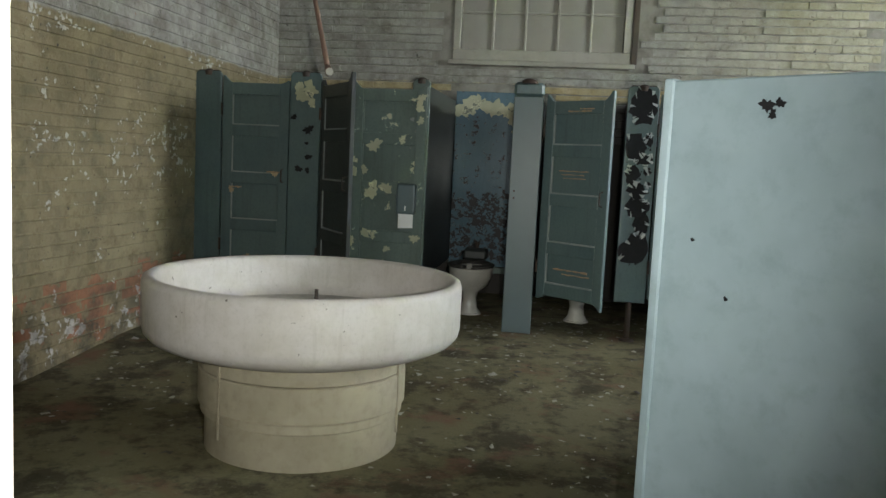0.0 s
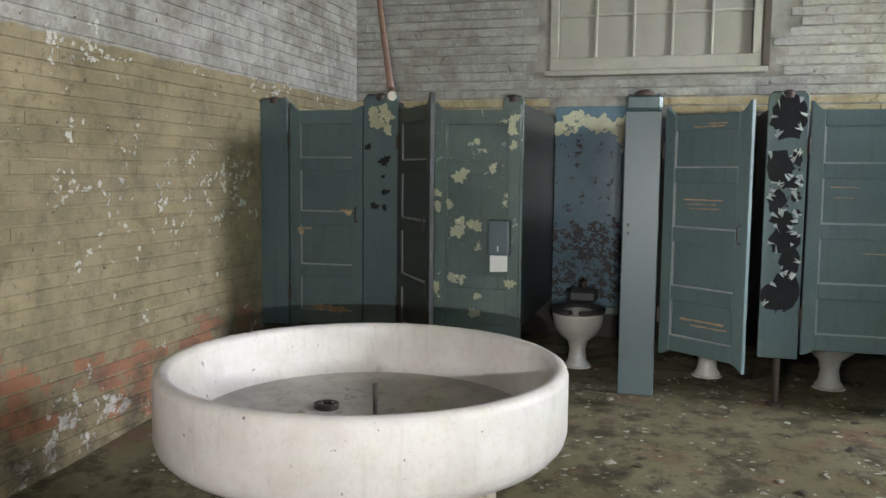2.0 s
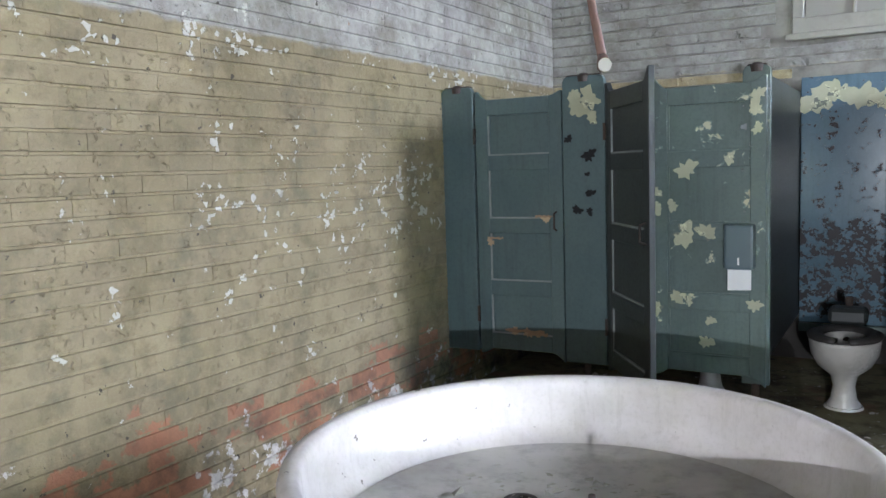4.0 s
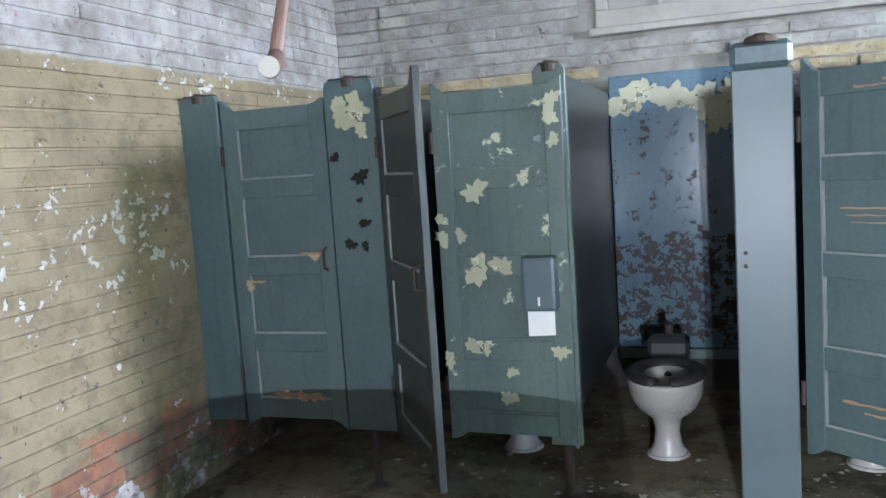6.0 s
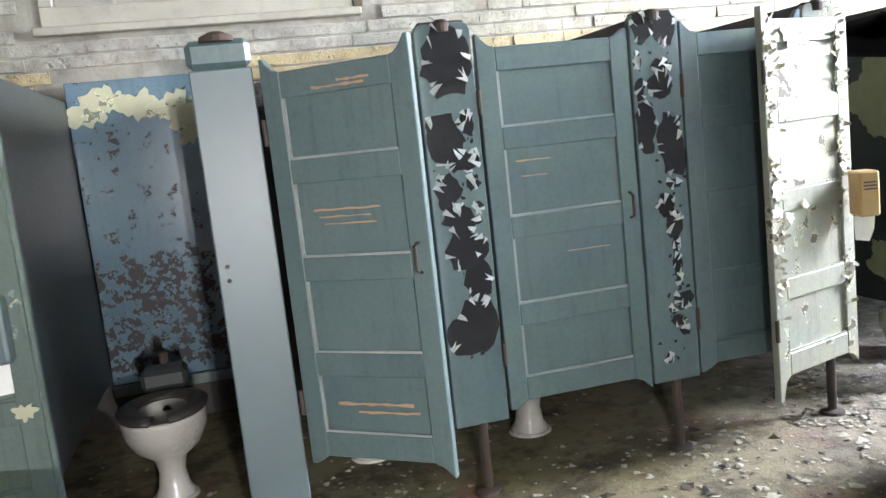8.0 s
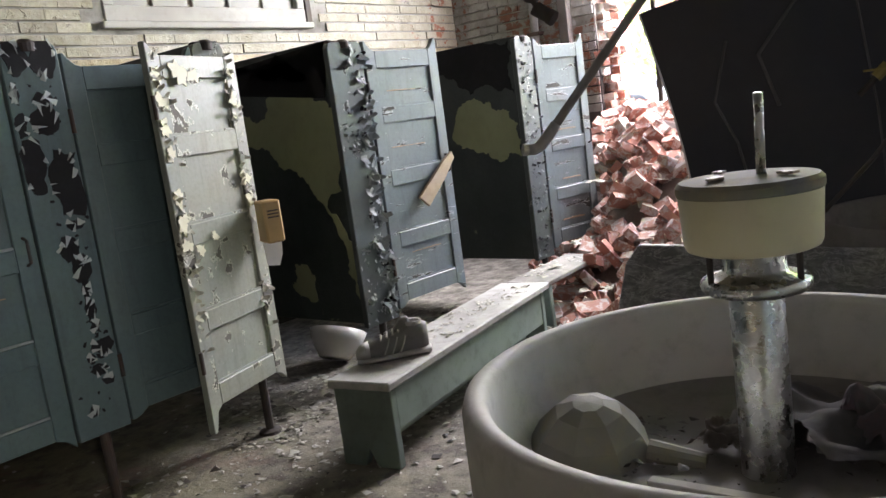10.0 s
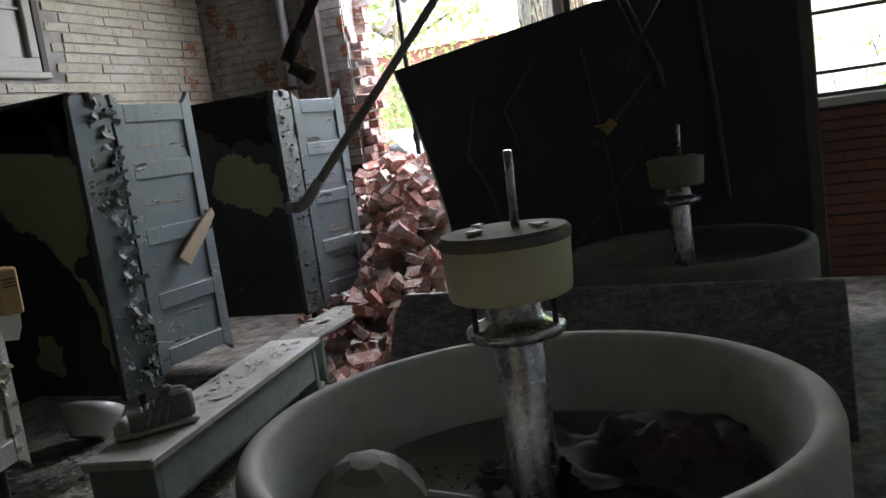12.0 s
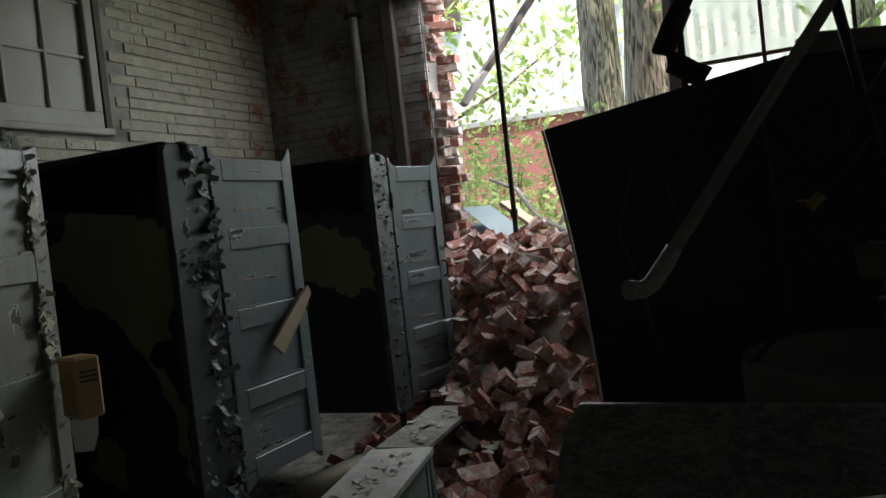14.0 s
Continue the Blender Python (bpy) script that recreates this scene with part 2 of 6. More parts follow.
def basin_material():
    m = Mat("pale_terrazzo", 0.5)
    v = m.shifted(m.where(True))
    fine, mid = m.noise(v, 70, 5, 0.6), m.noise(v, 5, 5, 0.65)
    c = m.mix(m.ramp(mid, 0.4, 0.7), (0.64, 0.605, 0.59), (0.52, 0.485, 0.45))
    c = m.mix(m.math("MULTIPLY", m.ramp(m.noise(v, 11, 4, 0.7, (3, 3, 0.3)), 0.55, 0.75), 0.35), c, (0.34, 0.31, 0.27))
    c = m.mix(m.ramp(m.noise(v, 24, 4, 0.6), 0.70, 0.725), c, (0.16, 0.14, 0.12))
    c = m.mix(m.math("MULTIPLY", m.ramp(fine, 0.5, 0.8), 0.3), c, (0.33, 0.30, 0.27))
    m.color(c)
    m.rough(m.math("ADD", m.math("MULTIPLY", mid, 0.4), 0.35))
    m.bump(fine, 0.12, 0.003)
    return m.m


BASIN = basin_material()
# dusty stone, darkened in colour for the window light that the panel blocks
DIMMED_BASIN = speckled("dimmed_dusty_terrazzo", (0.52, 0.505, 0.47), (0.28, 0.27, 0.24), 14, 0.7, amount=0.7, bump=0.12)
# grimy stone, with the far fountain's shade painted into its colour
SHADED_DUSTY_BASIN = speckled("shaded_grimy_terrazzo", (0.20, 0.19, 0.175), (0.10, 0.095, 0.085), 18, 0.9, amount=0.7)
BASIN_IN = speckled("dusty_basin_floor", (0.50, 0.48, 0.45), (0.20, 0.185, 0.165), 18, 0.75, amount=0.8)
PEDESTAL = speckled("stained_tan_pedestal", (0.42, 0.375, 0.28), (0.22, 0.19, 0.13), 22, 0.65, amount=0.6)
PORCELAIN = speckled("dirty_white_porcelain", (0.56, 0.55, 0.51), (0.24, 0.21, 0.17), 12, 0.25, amount=0.45, bump=0.05)
SEAT = speckled("worn_black_seat", (0.03, 0.028, 0.026), (0.11, 0.10, 0.09), 20, 0.5)
CUP = speckled("yellowed_plastic_cup", (0.60, 0.55, 0.36), (0.38, 0.33, 0.2), 16, 0.4, amount=0.35, bump=0.05)
# darker copy of the cup colour, standing in for shade at the far fountain
SHADED_CUP = speckled("shaded_yellowed_cup", (0.22, 0.20, 0.135), (0.12, 0.105, 0.07), 16, 0.6, amount=0.5, bump=0.05)
CUP_TOP = speckled("dusty_cup_lid", (0.11, 0.125, 0.145), (0.30, 0.255, 0.14), 16, 0.9, amount=0.9)
BENCH = speckled("grey_green_bench_paint", (0.19, 0.25, 0.215), (0.06, 0.07, 0.06), 16, 0.6, amount=0.6)
BENCH_TOP = speckled("dusty_bench_top", (0.42, 0.42, 0.385), (0.16, 0.155, 0.135), 20, 0.75, amount=0.7)


def slate_material():
    m = Mat("dark_veined_slate", 0.45)
    v = m.shifted(m.where(True))
    a, f = m.noise(v, 7, 7, 0.72, (1.0, 1.0, 2.2), 1.2), m.noise(v, 50, 5, 0.6)
    vein = m.math("ABSOLUTE", m.math("SUBTRACT", m.noise(v, 5, 6, 0.7, (0.8, 0.8, 2.0), 2.0), 0.5))
    c = m.mix(m.ramp(a, 0.45, 0.68), (0.15, 0.15, 0.148), (0.34, 0.34, 0.33))
    c = m.mix(m.ramp(vein, 0.025, 0.0), c, (0.42, 0.41, 0.40))
    m.color(m.mix(m.math("MULTIPLY", m.ramp(f, 0.5, 0.75), 0.5), c, (0.03, 0.03, 0.03)))
    m.bump(m.math("ADD", a, m.math("MULTIPLY", f, 0.3)), 0.8, 0.012)
    return m.m


MARBLE = slate_material()
TAR = speckled("black_roofing_underside", (0.019, 0.020, 0.021), (0.045, 0.037, 0.030), 6, 0.8)
ALU = speckled("bare_metal_and_daylit_edge", (0.42, 0.42, 0.42), (0.25, 0.24, 0.22), 30, 0.5, 0.3)
BEAM = speckled("weathered_dark_timber", (0.10, 0.085, 0.075), (0.20, 0.18, 0.16), 12, 0.8)
WOOD = speckled("raw_broken_wood", (0.50, 0.38, 0.24), (0.30, 0.20, 0.12), 30, 0.7)
TAN_BOX = speckled("tan_wooden_holder", (0.50, 0.33, 0.14), (0.30, 0.19, 0.08), 18, 0.5)
PAPER = speckled("white_paper", (0.82, 0.82, 0.80), (0.66, 0.65, 0.62), 20, 0.85, amount=0.25, bump=0.05)
GREY_METAL = speckled("grey_enamel", (0.10, 0.14, 0.15), (0.085, 0.12, 0.128), 110, 0.42, amount=0.3, bump=0.01)
# worn edge paint, made paler to paint a highlight on the mouldings
HIGHLIT_WORN_EDGE = speckled("highlit_worn_edge", (0.29, 0.32, 0.31), (0.13, 0.16, 0.165), 24, 0.5, amount=0.7)
WINDOW_PAINT = speckled("aged_window_paint", (0.42, 0.41, 0.36), (0.22, 0.20, 0.16), 14, 0.6, amount=0.5)
PANE_DUST = speckled("dust_covered_pane", (0.37, 0.36, 0.32), (0.33, 0.31, 0.27), 7, 0.55, amount=0.6, bump=0.03)
SASH = speckled("rusted_window_bars", (0.07, 0.06, 0.05), (0.14, 0.09, 0.05), 20, 0.7)
SHOE = speckled("worn_grey_shoe", (0.20, 0.20, 0.185), (0.07, 0.07, 0.065), 30, 0.7)
SHOE_SOLE = speckled("pale_rubber_sole", (0.38, 0.37, 0.34), (0.2, 0.19, 0.17), 30, 0.7)
PLASTER = speckled("dull_plaster", (0.40, 0.39, 0.34), (0.25, 0.23, 0.18), 5, 0.85, local=False)
DARK_TIMBER = speckled("dark_roof_boards", (0.10, 0.085, 0.07), (0.05, 0.04, 0.035), 5, 0.85, local=False)
DEBRIS = speckled("plaster_dusted_board", (0.27, 0.26, 0.23), (0.11, 0.10, 0.085), 18, 0.85, amount=0.8)
WHITE_PAINT = speckled("chipped_white_paint", (0.70, 0.70, 0.66), (0.34, 0.33, 0.30), 9, 0.7, local=False, amount=0.6, bump=0.4)
BRICK_LEFT, BRICK_BACK, BRICK_END = brick_paint("ochre_painted_brick", "left"), brick_paint("white_painted_brick", "back"), brick_paint("bare_and_white_brick", "end")


DARK_RED_BRICK = speckled("dark_red_brick", (0.21, 0.085, 0.055), (0.07, 0.05, 0.042), 12, 0.85, local=False, amount=0.8)


def mortar_material():
    """Grimy whitewashed joints; stall shade painted in, near black below the stall tops."""
    m = Mat("grimy_whitewashed_mortar", 0.9)
    v = m.where()
    fine, mid = m.noise(v, 40, 5, 0.65), m.noise(v, 6, 5, 0.6)
    c = m.mix(m.ramp(mid, 0.4, 0.7), (0.33, 0.32, 0.285), (0.16, 0.15, 0.13))
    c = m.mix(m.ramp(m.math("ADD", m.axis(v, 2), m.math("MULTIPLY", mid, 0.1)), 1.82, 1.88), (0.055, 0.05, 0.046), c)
    m.color(c)
    m.bump(m.math("ADD", fine, mid), 0.7, 0.005)
    return m.m


MORTAR = mortar_material()


def floor_material():
    m = Mat("dirty_concrete_floor", 0.7)
    v = m.where()
    fine, mid, big = m.noise(v, 55, 6, 0.7), m.noise(v, 8, 6, 0.7), m.noise(v, 1.3, 4, 0.6)
    c = m.mix(m.ramp(big, 0.35, 0.65), (0.155, 0.135, 0.075), (0.20, 0.185, 0.115))
    c = m.mix(m.ramp(mid, 0.5, 0.72), c, (0.055, 0.048, 0.033))
    c = m.mix(m.math("MULTIPLY", m.ramp(m.noise(v, 3.1, 6, 0.7), 0.5, 0.6), 0.75), c, (0.045, 0.04, 0.028))
    c = m.mix(m.ramp(m.noise(v, 2.4, 5, 0.65), 0.56, 0.68), c, (0.19, 0.11, 0.075))
    # pale dust, with daylight painted into the floor colour towards the end wall
    daylit_dust = m.ramp(m.math("ADD", m.axis(v, 0), m.math("MULTIPLY", mid, 1.2)), 2.2, 3.8)
    c = m.mix(daylit_dust, c, m.mix(m.ramp(mid, 0.35, 0.6), (0.33, 0.31, 0.265), (0.12, 0.11, 0.095)))
    c = m.mix(m.math("MULTIPLY", m.ramp(fine, 0.6, 0.75), 0.7), c, (0.36, 0.34, 0.27))
    m.color(c)
    m.rough(m.math("ADD", m.math("MULTIPLY", mid, 0.3), 0.72))
    m.p.inputs["Specular IOR Level"].default_value = 0.2
    m.bump(m.math("ADD", fine, m.math("MULTIPLY", mid, 1.5)), 0.8, 0.006)
    return m.m


FLOOR = floor_material()


def rubble_material():
    m = Mat("loose_red_brick", 0.85)
    v = m.shifted(m.where(True))
    r = m.node("ShaderNodeObjectInfo").outputs["Random"]
    fine, mid = m.noise(v, 50, 6, 0.7), m.noise(v, 9, 5, 0.6)
    c = m.mix(r, (0.34, 0.125, 0.085), (0.52, 0.31, 0.245))
    c = m.mix(m.math("MULTIPLY", m.ramp(m.math("FRACT", m.math("MULTIPLY", r, 7.0)), 0.6, 1.0), 0.6), c, (0.17, 0.10, 0.09))
    c = m.mix(m.ramp(m.math("ADD", m.noise(v, 17, 5, 0.65), m.math("MULTIPLY", r, 0.12)), 0.54, 0.63), c, (0.58, 0.53, 0.49))
    c = m.mix(m.math("MULTIPLY", fine, 0.3), c, (0.14, 0.09, 0.07))
    m.color(c)
    m.bump(fine, 0.6, 0.004)
    return m.m


RUBBLE = rubble_material()

# ---------------------------------------------------------------- mesh helpers


def mesh_object(name, bm, material, parent=None, smooth=False):
    me = bpy.data.meshes.new(name)
    bmesh.ops.recalc_face_normals(bm, faces=bm.faces)
    bm.to_mesh(me)
    bm.free()
    me.materials.append(material)
    if smooth:
        me.polygons.foreach_set("use_smooth", [True] * len(me.polygons))
    ob = new(name, me)
    if parent is not None:
        ob.parent = parent
    return ob


def part(name, bm, material, parent, label="", smooth=False):
    ob = mesh_object(name, bm, material, parent, smooth)
    return tagged(ob, label) if label else ob


def thing(name, m, label, category, group="", kind=""):
    ob = new(name)
    ob.empty_display_size = 0.1
    ob.matrix_basis = m
    return tagged(ob, label, category, group, kind)


def box(x0, y0, z0, x1, y1, z1, bevel=0.0, bm=None, seg=1):
    b = bmesh.new()
    bmesh.ops.create_cube(b, size=1, matrix=Matrix.LocRotScale(((x0 + x1) / 2, (y0 + y1) / 2, (z0 + z1) / 2), None, (x1 - x0, y1 - y0, z1 - z0)))
    if bevel:
        bmesh.ops.bevel(b, geom=b.edges[:], offset=bevel, segments=seg, affect="EDGES", profile=0.6)
    return join(bm, b)


def join(bm, b):
    if bm is None:
        return b
    me = bpy.data.meshes.new("join")
    b.to_mesh(me)
    b.free()
    bm.from_mesh(me)
    bpy.data.meshes.remove(me)
    return bm


def moved(b, m):
    b.transform(m)
    return b


def lathe(profile, n=64, bm=None, close=False):
    """A turned body from a list of (radius, height)."""
    b = bmesh.new()
    rings = []
    for r, z in profile:
        if r < 1e-5:
            rings.append([b.verts.new((0, 0, z))] * n)
        else:
            rings.append([b.verts.new((r * math.cos(2 * math.pi * i / n), r * math.sin(2 * math.pi * i / n), z)) for i in range(n)])
    pairs = list(zip(rings, rings[1:])) + ([(rings[-1], rings[0])] if close else [])
    for lo, hi in pairs:
        for i in range(n):
            j = (i + 1) % n
            vs = []
            for q in (lo[i], lo[j], hi[j], hi[i]):
                if q not in vs:
                    vs.append(q)
            if len(vs) > 2:
                b.faces.new(vs)
    return join(bm, b)


def tube(points, radius, n=12, bm=None, caps=True):
    """A round bar along a run of points."""
    b = bmesh.new()
    pts = [Vector(p) for p in points]
    rings = []
    up = Vector((0.13, 0.31, 0.94))
    for i, p in enumerate(pts):
        d = (pts[min(i + 1, len(pts) - 1)] - pts[max(i - 1, 0)]).normalized()
        u = d.cross(up)
        if u.length < 1e-3:
            u = d.cross(Vector((1, 0, 0)))
        u.normalize()
        w = d.cross(u)
        r = radius[i] if isinstance(radius, (list, tuple)) else radius
        rings.append([b.verts.new(p + r * (math.cos(2 * math.pi * k / n) * u + math.sin(2 * math.pi * k / n) * w)) for k in range(n)])
    for lo, hi in zip(rings, rings[1:]):
        for k in range(n):
            b.faces.new((lo[k], lo[(k + 1) % n], hi[(k + 1) % n], hi[k]))
    if caps:
        b.faces.new(rings[0])
        b.faces.new(rings[-1][::-1])
    return join(bm, b)


def slab(outline, depth, bm=None, bevel=0.0):
    """A board: an outline in x and z, extruded along y from 0 to depth."""
    b = bmesh.new()
    front = [b.verts.new((x, 0, z)) for x, z in outline]
    back = [b.verts.new((x, depth, z)) for x, z in outline]
    b.faces.new(front)
    b.faces.new(back[::-1])
    n = len(outline)
    for i in range(n):
        b.faces.new((front[i], front[(i + 1) % n], back[(i + 1) % n], back[i]))
    bmesh.ops.recalc_face_normals(b, faces=b.faces)
    if bevel:
        bmesh.ops.bevel(b, geom=[e for e in b.edges if e.calc_face_angle(0) > 0.5], offset=bevel, segments=1, affect="EDGES")
    return join(bm, b)


def blob(cx, cz, size, rng, n=30, jag=0.45):
    """An uneven outline of a flake, in x and z."""
    ph = [rng.uniform(0, 6.28) for _ in range(4)]
    out = []
    for i in range(n):
        a = 2 * math.pi * i / n
        r = 1 + jag * (0.5 * math.sin(2 * a + ph[0]) + 0.35 * math.sin(3 * a + ph[1]) + 0.4 * math.sin(7 * a + ph[2])) + jag * 0.35 * rng.uniform(-1, 1)
        out.append((cx + size * max(0.25, r) * math.cos(a), cz + size * max(0.25, r) * math.sin(a)))
    return out

# ---------------------------------------------------------------- the room
LEFT, BACK, END, FRONT, ENTRY, TOP = -2.25, 7.60, 6.64, 5.86, 0.62, 4.2


def wall(name, boxes, material, label):
    bm = None
    for b in boxes:
        bm = box(*b, bm=bm)
    return tagged(mesh_object(name, bm, material), label, "wall", kind="structure")


def ease(k):
    k = min(1.0, max(0.0, k))
    return k * k * (3 - 2 * k)


def floor_height(x, y):
    """The floor dips gently towards the entrance."""
    return -0.08 * ease((5.1 - y) / 1.6) * (1 - ease((x - 2.9) / 1.0))


def floor_slab():
    b = bmesh.new()
    nx, ny = 38, 44
    xs, ys = [-2.5 + 9.55 * i / nx for i in range(nx + 1)], [-3.0 + 11.1 * j / ny for j in range(ny + 1)]
    top = [[b.verts.new((x, y, floor_height(x, y))) for y in ys] for x in xs]
    low = [[b.verts.new((x, y, -0.3)) for y in ys] for x in xs]
    for i in range(nx):
        for j in range(ny):
            b.faces.new((top[i][j], top[i + 1][j], top[i + 1][j + 1], top[i][j + 1]))
            b.faces.new((low[i][j], low[i][j + 1], low[i + 1][j + 1], low[i + 1][j]))
    for i in range(nx):
        for j in (0, ny):
            b.faces.new((top[i][j], top[i + 1][j], low[i + 1][j], low[i][j]))
    for j in range(ny):
        for i in (0, nx):
            b.faces.new((top[i][j], top[i][j + 1], low[i][j + 1], low[i][j]))
    return b


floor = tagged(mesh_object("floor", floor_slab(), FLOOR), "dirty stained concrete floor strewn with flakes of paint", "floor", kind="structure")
ceiling = tagged(mesh_object("ceiling", box(-2.5, -3.0, TOP, 7.05, 8.1, TOP + 0.2), DARK_TIMBER), "dark boarded ceiling high above", "ceiling", kind="structure")
wall_left = wall("wall_left", [(LEFT - 0.35, -3.0, -0.2, LEFT, 8.0, TOP)], BRICK_LEFT, "brick wall painted ochre below and white above, flaking")
W1, W2 = (-0.565, 1.05), (3.215, 4.83)
WZ0, WZ1 = 2.16, 3.70
wall_back = wall(
    "wall_back",
    [(LEFT, BACK, 0, END, 8.0, WZ0), (LEFT, BACK, WZ1, END, 8.0, TOP), (LEFT, BACK, WZ0, W1[0], 8.0, WZ1), (W1[1], BACK, WZ0, W2[0], 8.0, WZ1), (W2[1], BACK, WZ0, END, 8.0, WZ1)],
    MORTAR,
    "white-painted brick wall with damp stains above the stalls",
)
HOLE = (4.42, 6.16)
wall_end = wall(
    "wall_end",
    [
        (END, HOLE[1], 0, 7.0, 8.0, TOP),
        (END, -3.0, -0.2, 7.0, HOLE[0], 1.24),
        (END, HOLE[0], 0, 7.0, HOLE[1], 0.35),
        (END, -3.0, 3.7, 7.0, HOLE[1], TOP),
        (END, -3.0, 1.24, 7.0, 0.8, 3.7),
    ],
    MORTAR,
    "broken brick end wall, partly white, open to daylight",
)
wall_entry = wall("wall_entry", [(LEFT, ENTRY - 0.28, -0.2, 0.10, ENTRY, TOP), (1.75, ENTRY - 0.28, -0.2, END, ENTRY, TOP), (0.10, ENTRY - 0.28, 2.6, 1.75, ENTRY, TOP)], WHITE_PAINT, "thick white-painted wall with an entrance opening")
wall_south = wall("wall_south", [(LEFT, -3.0, -0.2, END, -2.8, TOP)], PLASTER, "plain dull wall of the passage outside")


def back_window(name, x0, x1):
    w = thing(name, pose(0, BACK, 0), "painted-over window of many small dusty panes in a wooden frame", "window", "windows above the stalls", "structure")
    for a, b, c, d in ((x0, WZ0, x1, WZ0 + 0.10), (x0, WZ1 - 0.1, x1, WZ1), (x0, WZ0 + 0.1, x0 + 0.07, WZ1 - 0.1), (x1 - 0.07, WZ0 + 0.1, x1, WZ1 - 0.1)):
        part("window_frame", box(a, -0.012, b, c, 0.09, d, 0.006), WINDOW_PAINT, w)
    part("window_sill", box(x0 - 0.04, -0.05, WZ0 - 0.045, x1 + 0.04, 0.03, WZ0 - 0.002, 0.006), WINDOW_PAINT, w)
    part("casing", box(x1 + 0.003, -0.02, WZ0 - 0.002, x1 + 0.055, 0.05, WZ1, 0.004), SASH, w, "dark weathered casing strip")
    cols, rows = 5, 4
    cw, rh = (x1 - x0 - 0.14) / cols, (WZ1 - WZ0 - 0.2) / rows
    pane = None
    for i in range(cols):
        for j in range(rows):
            px, pz = x0 + 0.07 + i * cw, WZ0 + 0.1 + j * rh
            if pane is None:
                b = bmesh.new()
                bmesh.ops.create_grid(b, x_segments=4, y_segments=4, size=0.5, matrix=Matrix.LocRotScale((cw / 2, 0.0, rh / 2), Euler((radians(90), 0, 0)), (cw - 0.012, rh - 0.012, 1)))
                for v in b.verts:
                    r = ((v.co.x / cw - 0.5) ** 2 + (v.co.z / rh - 0.5) ** 2) * 4
                    v.co.y = -0.014 * max(0, 1 - r)
                pane = part("pane", b, PANE_DUST, w, smooth=True)
                first = pane
            else:
                pane = new("pane", first.data)
                pane.parent = w
            pane.location = (px, 0.035, pz)
    for i in range(1, cols):
        part("glazing_bar", box(x0 + 0.07 + i * cw - 0.011, 0.012, WZ0 + 0.1, x0 + 0.07 + i * cw + 0.011, 0.05, WZ1 - 0.1, 0.004), WINDOW_PAINT, w)
    for j in range(1, rows):
        part("glazing_bar", box(x0 + 0.07, 0.014, WZ0 + 0.1 + j * rh - 0.010, x1 - 0.07, 0.048, WZ0 + 0.1 + j * rh + 0.010, 0.004), WINDOW_PAINT, w)
    part("backing", box(x0, 0.1, WZ0, x1, 0.13, WZ1), SASH, w)
    return w


back_window("window_1", *W1)
back_window("window_2", *W2)

# ---------------------------------------------------------------- end window with steel bars


def glass_material(name, tint, dirt):
    m = Mat(name, 0.08)
    m.color(tint)
    m.p.inputs["Transmission Weight"].default_value = 1.0
    m.p.inputs["IOR"].default_value = 1.02
    v = m.where()
    d = m.ramp(m.noise(v, 3.0, 5, 0.65), 0.35, 0.75)
    m.rough(m.math("MULTIPLY", d, dirt))
    return m.m


GLASS = glass_material("dirty_clear_glass", (0.80, 0.85, 0.80), 0.35)
GLASS_MILK = glass_material("frosted_dirty_glass", (0.60, 0.63, 0.55), 0.9)


def end_window():
    w = thing("window_3", pose(END, 0, 0), "large steel-framed factory window with dirty panes, some missing", "window", kind="structure")
    y_edges = [0.8, 1.42, 2.06, 2.70, 3.27, 3.81, 4.33]
    z_edges = [1.24, 1.40, 1.80, 2.22, 2.69, 3.18, 3.7]
    for k, y in enumerate(y_edges):
        r = 0.028 if k in (3, 6) else 0.013
        part("steel_bar", box(0.1, y - r, 1.24, 0.15, y + r, 3.7, 0.003), SASH, w)
    for k, z in enumerate(z_edges):
        r = 0.024 if k in (0, 6) else 0.012
        part("steel_bar", box(0.102, 0.8, z - r, 0.148, 4.33, z + r, 0.003), SASH, w)
    part("jamb_post", box(0.02, 4.346, 1.0, 0.2, 4.42, 3.7, 0.008), SASH, w)
    for i in range(6):
        for j in range(6):
            if (i, j) in ((4, 5), (3, 4), (5, 2), (4, 4)):
                continue
            g = GLASS if (i, j) in ((3, 3), (3, 5), (4, 2), (1, 3), (0, 1)) else GLASS_MILK
            p = part("pane", box(0.122, y_edges[i] + 0.014, z_edges[j] + 0.013, 0.127, y_edges[i + 1] - 0.014, z_edges[j + 1] - 0.013), g, w)
            p.visible_shadow = False
    part("window_sill", box(-0.05, 0.7, 1.17, 0.25, 4.2, 1.236, 0.01), PLASTER, w)
    return w


end_window()

# ---------------------------------------------------------------- stalls


